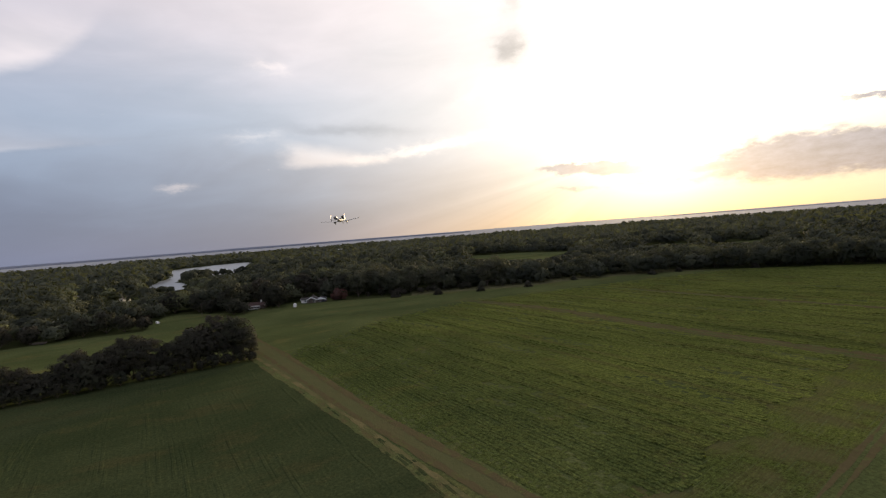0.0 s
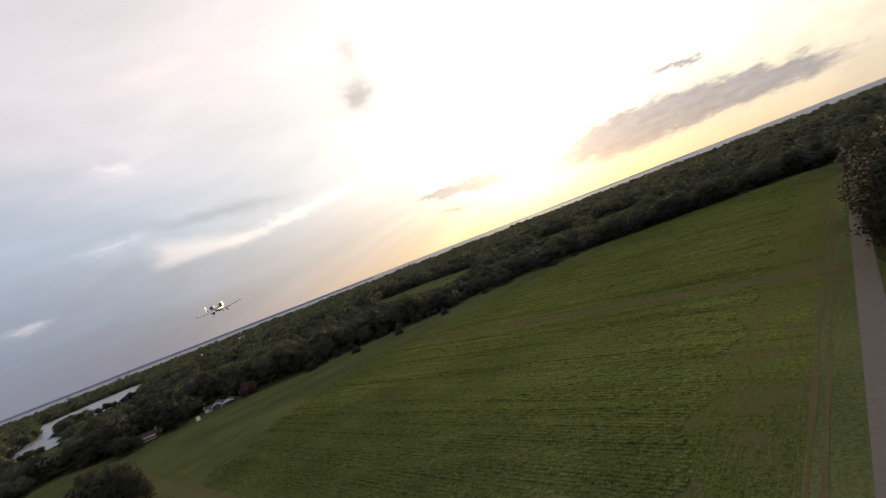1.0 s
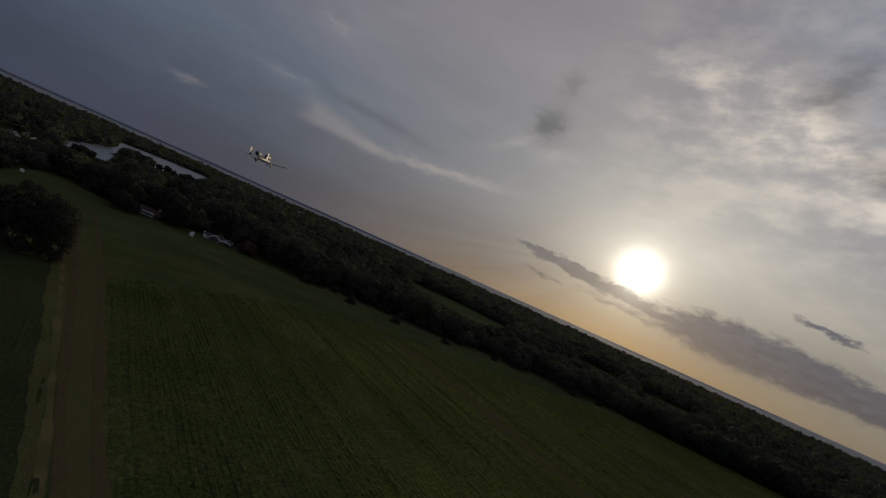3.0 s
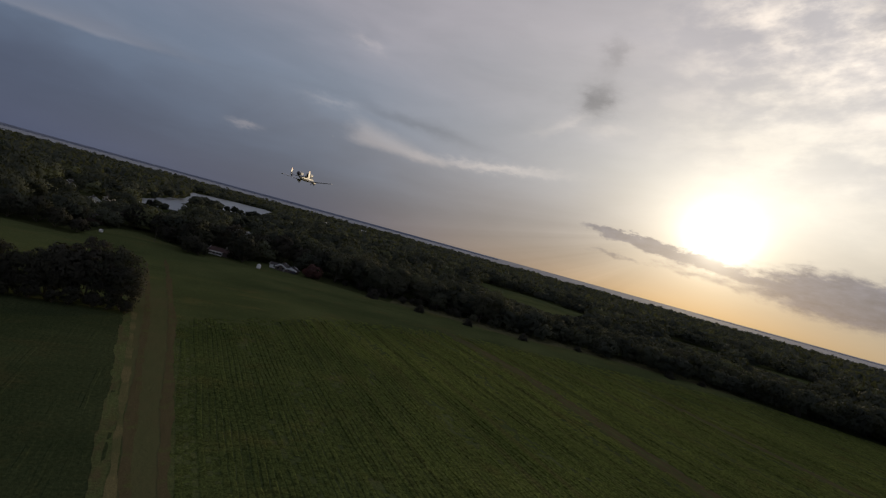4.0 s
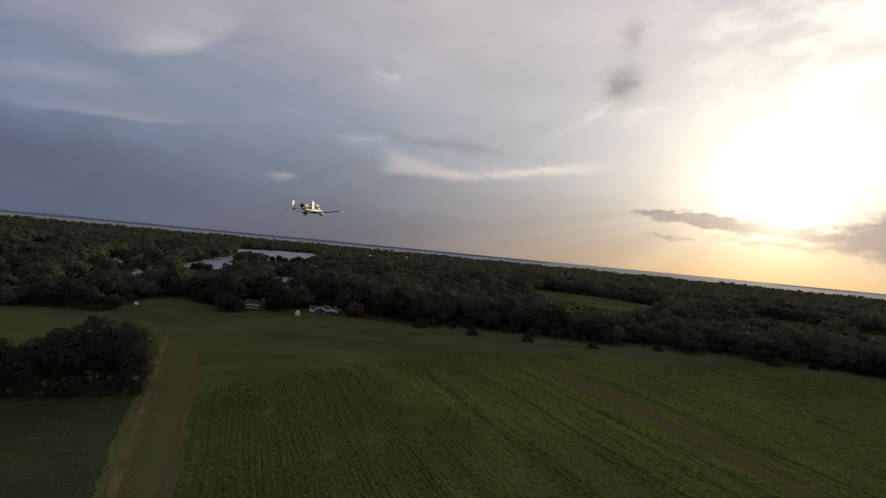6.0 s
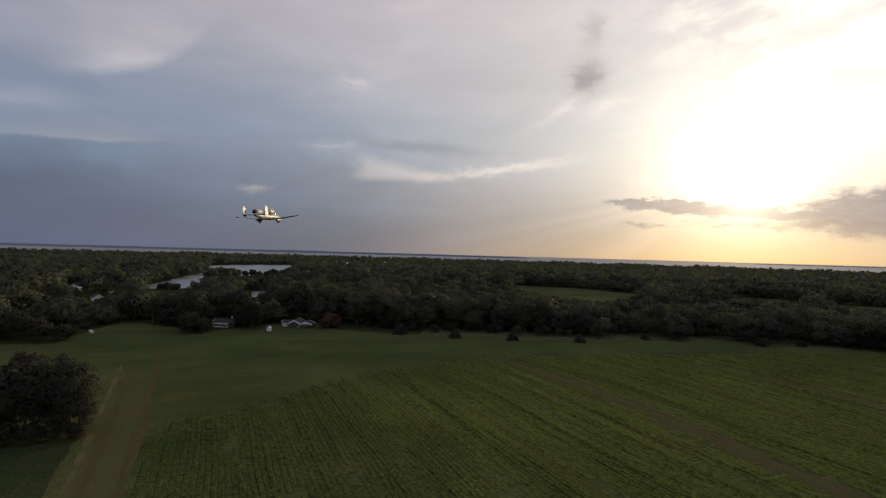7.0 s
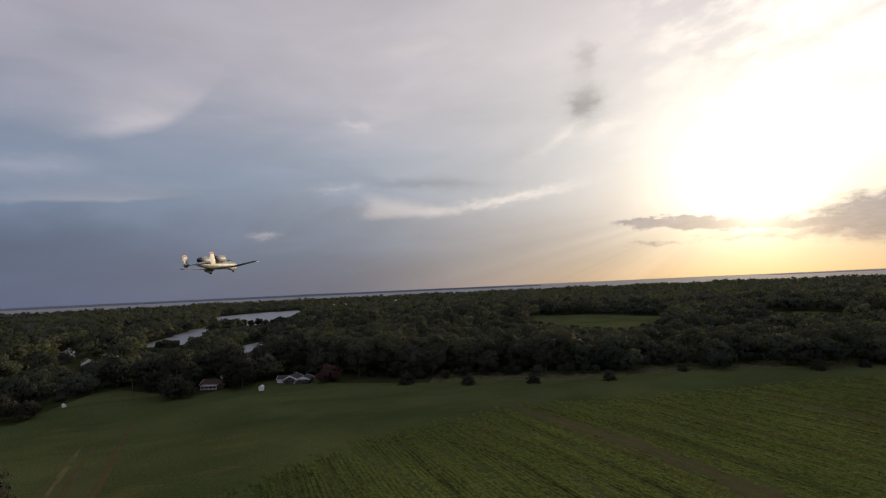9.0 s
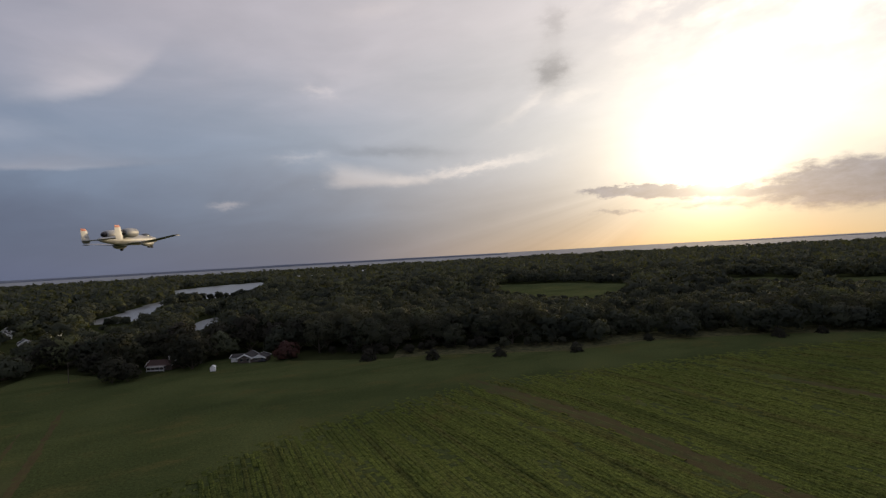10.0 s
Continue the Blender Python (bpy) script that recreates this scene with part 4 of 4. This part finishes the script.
        q, nq = crown_quads(rng, h, h * 0.62, 0.5, 30, 24, 1.1, 0.2)
        q[:, :, 0] += tx
        q[:, :, 1] += ty
        woods["near"][0].append(q)
        woods["near"][1].append(nq)
        woods["near"][2].append(np.full(len(q), 0.8 * rng.random()))
    return [[np.concatenate(k) for k in one] for one in woods.values()]


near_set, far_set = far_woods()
tagged(new("woods", quads("woods", near_set[0], LEAF_FAR, *near_set[1:])), "continuous dark green woods behind the field", "woods", kind="stuff")
tagged(new("far_woods", quads("far_woods", far_set[0], LEAF_HAZED, *far_set[1:])), "distant woods reaching to the bay, with haze painted into their pale green", "woods", kind="stuff")


# ------------------------------------------------------------------ houses
def gable(w, d, eave, ridge, over=0.4, thick=0.22):
    """A gabled roof with its ridge along y: w across, d along."""
    bm = bmesh.new()
    hw, hd = w / 2 + over, d / 2 + over
    drop = (ridge - eave) / (w / 2) * over
    pr = [(-hw, eave - drop), (0, ridge), (hw, eave - drop), (hw, eave - drop + thick), (0, ridge + thick), (-hw, eave - drop + thick)]
    a = [bm.verts.new((x, -hd, z)) for x, z in pr]
    b = [bm.verts.new((x, hd, z)) for x, z in pr]
    for i in range(6):
        bm.faces.new((a[i], a[(i + 1) % 6], b[(i + 1) % 6], b[i]))
    for s in (a, b[::-1]):
        bm.faces.new((s[0], s[1], s[4], s[5]))
        bm.faces.new((s[1], s[2], s[3], s[4]))
    bmesh.ops.recalc_face_normals(bm, faces=bm.faces)
    return bm


def gable_walls(w, d, eave, ridge):
    bm = bmesh.new()
    a = [bm.verts.new((x, -d / 2, z)) for x, z in ((-w / 2, 0), (w / 2, 0), (w / 2, eave), (0, ridge - 0.02), (-w / 2, eave))]
    b = [bm.verts.new((x, d / 2, z)) for x, z in ((-w / 2, 0), (w / 2, 0), (w / 2, eave), (0, ridge - 0.02), (-w / 2, eave))]
    bm.faces.new(a)
    bm.faces.new(b[::-1])
    for i in range(5):
        bm.faces.new((a[i], b[i], b[(i + 1) % 5], a[(i + 1) % 5]))
    bmesh.ops.recalc_face_normals(bm, faces=bm.faces)
    return bm


def verge_boards(w, y, eave, ridge, over=0.4):
    """The two white boards under a gable's edge, at y."""
    bm = bmesh.new()
    hw = w / 2 + over
    drop = (ridge - eave) / (w / 2) * over
    for s in (-1, 1):
        p = [(0, ridge + 0.30), (0, ridge - 0.40), (s * hw, eave - drop - 0.40), (s * hw, eave - drop + 0.30)]
        f = [bm.verts.new((x, y - 0.09, z)) for x, z in p]
        g = [bm.verts.new((x, y + 0.02, z)) for x, z in p]
        bm.faces.new(f)
        bm.faces.new(g[::-1])
        for i in range(4):
            bm.faces.new((f[i], g[i], g[(i + 1) % 4], f[(i + 1) % 4]))
    bmesh.ops.recalc_face_normals(bm, faces=bm.faces)
    return bm


def window(parent, x, y, z, w, h):
    fr = part("window", box(w + 0.2, 0.10, h + 0.2, (x, y, z), bevel=0.015), DOOR, parent)
    part("pane", box(w / 2 - 0.05, 0.04, h, (x - w / 4, y - 0.05, z)), GLASS, fr)
    part("pane", box(w / 2 - 0.05, 0.04, h, (x + w / 4, y - 0.05, z)), GLASS, fr)


def wing(parent, at, turn, w, d, eave, ridge, wall, windows=1, door=False, cover=None):
    """One gabled volume of a house; its gable looks along -y before the turn."""
    root = part("wing", gable_walls(w, d, eave, ridge), wall, parent)
    root.matrix_local = pose(*at, 0, 0, turn)
    part("roof", gable(w, d, eave, ridge), cover or ROOF, root)
    part("verge_board", verge_boards(w, -d / 2 - 0.42, eave, ridge), TRIM, root, "white board along the gable")
    part("verge_board", verge_boards(w, d / 2 + 0.5, eave, ridge), TRIM, root, "white board along the gable")
    for i in range(windows):
        window(root, (i - (windows - 1) / 2) * w / (windows + 0.3), -d / 2 - 0.03, 1.6, 1.3, 1.3)
    if door:
        dd = part("door", box(1.0, 0.08, 2.05, (w * 0.34, -d / 2 - 0.03, 1.03), bevel=0.02), DOOR, root)
        part("handle", box(0.12, 0.06, 0.04, (w * 0.34 + 0.36, -d / 2 - 0.09, 1.0)), JET, dd)
    return root


house = tagged(new("house"), "low white house with dark roofs and two white gables", "house")
house.matrix_world = pose(17.5, 12, 0, 0, 0, -24)
wing(house, (-6.0, 3.0, 0), 90, 6.0, 7.0, 2.5, 3.7, WHITE, 0)
wing(house, (-0.8, 1.5, 0), 0, 7.4, 11, 2.6, 4.5, BRICK, 2, True)
wing(house, (6.4, 0.5, 0), 0, 7.2, 8, 2.2, 3.6, BRICK, 2)
part("gable_board", gable_walls(7.0, 0.12, 0.02, 1.42), TRIM, house, "white boarded gable").location = (6.4, -3.6, 2.15)
window(house, -6.2, -0.05, 1.5, 1.3, 1.2)
part("chimney", box(0.9, 0.9, 1.4, (-1.0, 4.5, 4.6), bevel=0.04), BRICK, house)

shed = tagged(new("shed"), "small white garden shed with a pitched roof", "shed")
shed.matrix_world = pose(0, 0, 0, 0, 0, -12)
part("wall", gable_walls(2.4, 2.8, 1.9, 2.7), WHITE, shed)
part("roof", gable(2.4, 2.8, 1.9, 2.7, 0.15, 0.1), TRIM, shed)
part("door", box(0.95, 0.06, 1.7, (0, -1.43, 0.88), bevel=0.02), WHITE, shed)

ranch = tagged(new("house"), "long low house with a white porch under a dark roof", "house")
ranch.matrix_world = pose(-24, 23, 0, 0, 0, -26)
wing(ranch, (0, 2, 0), 90, 8.0, 13, 2.6, 4.6, BRICK, 0, False, ROOF_RED)
part("porch_roof", box(9.0, 2.6, 0.16, (-0.5, -3.4, 2.5), Matrix.Rotation(radians(6), 4, "X"), 0.03), PORCH, ranch, "pale weathered porch roof")
part("porch_beam", box(9.0, 0.2, 0.5, (-0.5, -4.7, 2.3), bevel=0.02), TRIM, ranch)
for i in range(5):
    part("post", box(0.2, 0.2, 2.1, (-4.9 + 2.2 * i, -4.55, 1.05), bevel=0.02), TRIM, ranch)
part("railing", box(9.0, 0.1, 0.5, (-0.5, -4.6, 0.55), bevel=0.02), TRIM, ranch)
for i in range(3):
    window(ranch, -4 + 3.4 * i, -2.06, 1.5, 1.4, 1.2)
part("chimney", box(1.0, 1.0, 2.6, (3.6, 2.0, 5.0), bevel=0.04), WHITE, ranch)

for i, (x, y, w, d, turn, wall, lab) in enumerate((
        (-167, 206, 9, 12, -35, WHITE, "pale house among trees"), (-125, 195, 8, 10, 20, WHITE, "pale house among trees"), (-180, 405, 9, 14, 50, WHITE, "pale house by the water"),
        (-172, 332, 8, 11, -20, WHITE, "pale house by the water"), (-162, 123, 8, 11, 35, WHITE, "pale house among trees"),
        (-99, 58, 7, 10, 75, BRICK, "brown house behind trees"), (-158, 270, 8, 11, 15, WHITE, "pale house among trees"), (-122, 251, 8, 10, -40, WHITE, "pale house among trees"))):
    h = tagged(new("house"), lab + " with a dark gabled roof", "house", "village houses")
    h.matrix_world = pose(x, y, 0, 0, 0, turn)
    wing(h, (0, 0, 0), 0, w, d, 3.0, 5.6, wall, 2, True)
cabin = tagged(new("shed"), "small pale shed at the edge of the clearing", "shed")
cabin.matrix_world = pose(-90, 17, 0, 0, 0, 30)
part("wall", gable_walls(1.5, 2.0, 1.1, 1.6), WHITE, cabin)
part("roof", gable(1.5, 2.0, 1.1, 1.6, 0.15, 0.08), TRIM, cabin)


def car(paint, label, m):
    c = tagged(new("car"), label, "car", "parked cars")
    c.matrix_world = m
    bm = bmesh.new()
    prof = [(-2.2, 0.35), (-2.25, 0.8), (-2.1, 1.0), (-1.5, 1.08), (1.0, 1.02), (2.1, 0.85), (2.25, 0.6), (2.2, 0.35)]
    a = [bm.verts.new((-0.88, y, z)) for y, z in prof]
    b = [bm.verts.new((0.88, y, z)) for y, z in prof]
    bm.faces.new(a)
    bm.faces.new(b[::-1])
    for k in range(8):
        bm.faces.new((a[k], b[k], b[(k + 1) % 8], a[(k + 1) % 8]))
    bmesh.ops.recalc_face_normals(bm, faces=bm.faces)
    bmesh.ops.bevel(bm, geom=bm.edges[:], offset=0.06, segments=1, affect="EDGES")
    body = part("body", bm, paint, c)
    bm = bmesh.new()
    low_r = [bm.verts.new(q) for q in ((-0.8, -1.9, 1.0), (0.8, -1.9, 1.0), (0.8, 0.9, 1.0), (-0.8, 0.9, 1.0))]
    top_r = [bm.verts.new(q) for q in ((-0.65, -1.4, 1.5), (0.65, -1.4, 1.5), (0.65, 0.2, 1.5), (-0.65, 0.2, 1.5))]
    bm.faces.new(top_r)
    for k in range(4):
        bm.faces.new((low_r[k], low_r[(k + 1) % 4], top_r[(k + 1) % 4], top_r[k]))
    bmesh.ops.recalc_face_normals(bm, faces=bm.faces)
    part("window", bm, GLASS, c, "dark car windows")
    part("roof", box(1.24, 1.5, 0.05, (0, -0.6, 1.52), bevel=0.02), paint, c)
    for x in (-0.82, 0.82):
        for y in (-1.4, 1.4):
            w = part("wheel", tube([(x - 0.1, y, 0.33), (x - 0.06, y, 0.33), (x + 0.06, y, 0.33), (x + 0.1, y, 0.33)], [0.28, 0.33, 0.33, 0.28], 14), TYRE, c)
            part("rim", tube([(x - 0.11, y, 0.33), (x + 0.11, y, 0.33)], [0.17, 0.17], 10), JET, w)
    for x in (-0.6, 0.6):
        part("headlight", box(0.35, 0.06, 0.14, (x, 2.22, 0.7), bevel=0.02), TRIM, c)
    return c


PAINT_DARK = material("car_paint_dark", lambda: (0.03, 0.03, 0.035), 0.25, spec=0.6)
car(PAINT_DARK, "dark car parked in front of the white house", pose(23.5, 5.0, 0.0, 0, 0, 60))
car(TRIM, "white car parked at the edge of the clearing", pose(-150, 33.5, 0.0, 0, 0, 80))
car(TRIM, "white car parked beside the trees", pose(-144.5, 28, 0.0, 0, 0, 60))


def trailer():
    t = tagged(new("farm_trailer"), "low dark flatbed trailer standing on the grass", "trailer")
    t.matrix_world = pose(-150, -5, 0, 0, 0, 70)
    part("bed", box(2.2, 7.0, 0.25, (0, 0, 0.85), bevel=0.03), BARK, t)
    for x in (-1.06, 1.06):
        part("side_board", box(0.08, 7.0, 0.55, (x, 0, 1.25), bevel=0.02), BARK, t)
    part("drawbar", tube([(0, 3.4, 0.75), (0, 5.2, 0.55)], [0.07, 0.05], 8), JET, t)
    for x in (-0.95, 0.95):
        for y in (-1.9, -0.9):
            part("wheel", tube([(x - 0.12, y, 0.4), (x - 0.06, y, 0.4), (x + 0.06, y, 0.4), (x + 0.12, y, 0.4)], [0.32, 0.40, 0.40, 0.32], 14), TYRE, t)
    part("stand", box(0.12, 0.12, 0.6, (0, 4.6, 0.3), bevel=0.01), JET, t)


trailer()
pole = tagged(new("utility_pole"), "thin brown wooden utility pole at the lane's end", "pole")
pole.matrix_world = pose(-62, 20, 0, 0, 0, 20)
part("post", tube([(0, 0, 0), (0, 0, 5), (0, 0, 10)], [0.16, 0.14, 0.11], 8), BARK, pole)
part("crossarm", box(2.2, 0.12, 0.14, (0, 0.12, 9.3), bevel=0.02), BARK, pole)
for x in (-0.95, 0.0, 0.95):
    part("insulator", tube([(x, 0.12, 9.37), (x, 0.12, 9.6)], [0.05, 0.04], 8), GLASS, pole)


def long_barn(x, y, w, d, eave, ridge, turn, label):
    b = tagged(new("barn"), label, "barn", "far white buildings")
    b.matrix_world = pose(x, y, 0, 0, 0, turn)
    part("wall", gable_walls(w, d, eave, ridge), WHITE, b)
    part("roof", gable(w, d, eave, ridge), TRIM, b)


long_barn(468, 1262, 14, 30, 12, 16, 70, "long white building in the far woods")
for i in range(6):
    x = 215 + 14 * i
    long_barn(x, 1150 - 17 * i, 9, 12, 11, 15, 30 + 23 * i, "white building on the far lake shore")


# ------------------------------------------------------------------ the aeroplane
def lofted(sections, sides=14, bm=None):
    """A body along y through rings (y, z, half width, half height)."""
    bm = bm or bmesh.new()
    rings = [[bm.verts.new((w * math.cos(k * math.tau / sides), y, z + h * math.sin(k * math.tau / sides))) for k in range(sides)] for y, z, w, h in sections]
    for r, s in zip(rings, rings[1:]):
        for k in range(sides):
            bm.faces.new((r[k], r[(k + 1) % sides], s[(k + 1) % sides], s[k]))
    bm.faces.new(rings[0])
    bm.faces.new(rings[-1][::-1])
    bmesh.ops.recalc_face_normals(bm, faces=bm.faces)
    for f in bm.faces:
        f.smooth = True
    return bm


def foil(stations, upright=False, bm=None):
    """A wing through stations (span, front y, chord, height, thickness)."""
    bm = bm or bmesh.new()
    shape = ((0.0, 0.0), (0.10, 0.42), (0.35, 0.55), (0.7, 0.32), (1.0, 0.03), (0.7, -0.22), (0.35, -0.42), (0.10, -0.36))
    rings = []
    for s, y, c, z, t in stations:
        rings.append([bm.verts.new((z + b * t, y - a * c, s) if upright else (s, y - a * c, z + b * t)) for a, b in shape])
    for r, q in zip(rings, rings[1:]):
        for k in range(8):
            bm.faces.new((r[k], r[(k + 1) % 8], q[(k + 1) % 8], q[k]))
    bm.faces.new(rings[0])
    bm.faces.new(rings[-1][::-1])
    bmesh.ops.recalc_face_normals(bm, faces=bm.faces)
    return bm


def airplane():
    p = tagged(new("airplane"), "pale grey twin-engined jet aeroplane flying with its wheels down", "airplane")
    part("fuselage", lofted([(8.2, 0.0, 0.12, 0.12), (7.8, 0.02, 0.45, 0.45), (6.6, 0.05, 0.68, 0.72), (4.6, 0.1, 0.78, 0.95), (2.0, 0.1, 0.82, 0.98), (-2.0, 0.1, 0.80, 0.92),
                             (-5.0, 0.2, 0.62, 0.68), (-7.4, 0.35, 0.36, 0.40), (-8.1, 0.40, 0.15, 0.18)]), SKIN, p)
    part("canopy", lofted([(6.5, 0.62, 0.10, 0.10), (5.9, 0.80, 0.42, 0.42), (5.0, 0.92, 0.50, 0.52), (4.0, 0.86, 0.44, 0.42), (3.1, 0.80, 0.12, 0.12)], 12), CANOPY, p, "dark glazed canopy")
    for s in (-1, 1):
        part("wing", foil([(s * 0.5, 2.3, 3.2, -0.45, 0.44), (s * 3.3, 2.2, 3.1, -0.45, 0.40), (s * 8.5, 1.7, 2.0, 0.22, 0.22), (s * 8.75, 1.4, 1.5, 0.10, 0.12)]), SKIN, p)
        part("gear_pod", lofted([(3.0, -0.70, 0.12, 0.12), (2.4, -0.78, 0.34, 0.40), (0.6, -0.85, 0.42, 0.50), (-0.5, -0.76, 0.30, 0.34), (-0.9, -0.70, 0.10, 0.10)], 10), SKIN, p).location = (s * 2.65, 0, 0)
        leg = part("gear_leg", tube([(s * 2.65, 1.5, -0.7), (s * 2.65, 1.4, -1.30)], [0.09, 0.07], 8), JET, p)
        wheel = bmesh.new()
        tube([(s * 2.65 - 0.15, 1.4, -1.25), (s * 2.65 - 0.10, 1.4, -1.25), (s * 2.65 + 0.10, 1.4, -1.25), (s * 2.65 + 0.15, 1.4, -1.25)], [0.36, 0.44, 0.44, 0.36], 16, wheel)
        part("wheel", wheel, TYRE, leg)
        part("pylon_arm", foil([(s * 0.55, -1.6, 2.2, 0.75, 0.35), (s * 1.25, -1.7, 2.2, 1.2, 0.30)]), SKIN, p)
        eng = part("engine", lofted([(-0.6, 1.35, 0.66, 0.66), (-0.75, 1.35, 0.78, 0.78), (-1.4, 1.35, 0.88, 0.88), (-2.8, 1.36, 0.86, 0.86), (-3.9, 1.38, 0.70, 0.70), (-4.0, 1.38, 0.62, 0.62)], 20), SKIN, p)
        eng.location = (s * 1.68, 0, 0)
        part("intake", lofted([(-0.595, 1.35, 0.60, 0.60), (-0.59, 1.35, 0.56, 0.56)], 20), JET, eng, "dark open engine intake")
        part("exhaust", lofted([(-3.7, 1.38, 0.60, 0.60), (-4.3, 1.39, 0.46, 0.46), (-4.5, 1.39, 0.40, 0.40)], 18), JET, eng, "dark metal jet exhaust")
        part("tail_cone", lofted([(-4.4, 1.39, 0.24, 0.24), (-5.0, 1.40, 0.05, 0.05)], 12), TYRE, eng)
        fin = part("tail_fin", foil([(-0.45, -6.2, 1.5, 0, 0.14), (0.0, -6.0, 2.0, 0, 0.18), (1.9, -6.4, 1.5, 0, 0.13), (2.15, -6.7, 1.1, 0, 0.08)], True), SKIN, p)
        fin.location = (s * 2.95, 0, 0.42)
        part("fin_tip", foil([(1.75, -6.36, 1.55, 0, 0.16), (2.2, -6.7, 1.12, 0, 0.09)], True), RED, fin, "red painted fin tip")
        part("wing_tip", foil([(s * 8.55, 1.72, 1.95, 0.22, 0.25), (s * 8.85, 1.4, 1.5, 0.08, 0.14)]), SKIN_LOW, p, "dark drooped wing tip")
    part("tailplane", foil([(-2.95, -6.1, 1.7, 0.42, 0.2), (0, -6.0, 1.8, 0.42, 0.24), (2.95, -6.1, 1.7, 0.42, 0.2)]), SKIN, p)
    nose = part("nose_gear", tube([(0.25, 6.1, -0.5), (0.25, 6.1, -1.25)], [0.08, 0.06], 8), JET, p)
    part("nose_wheel", tube([(0.14, 6.1, -1.30), (0.19, 6.1, -1.30), (0.31, 6.1, -1.30), (0.36, 6.1, -1.30)], [0.26, 0.32, 0.32, 0.26], 14), TYRE, nose)
    return p


plane = airplane()
plane.matrix_world = pose(-13.0, -158.5, 57.0, 3, -3, -27)
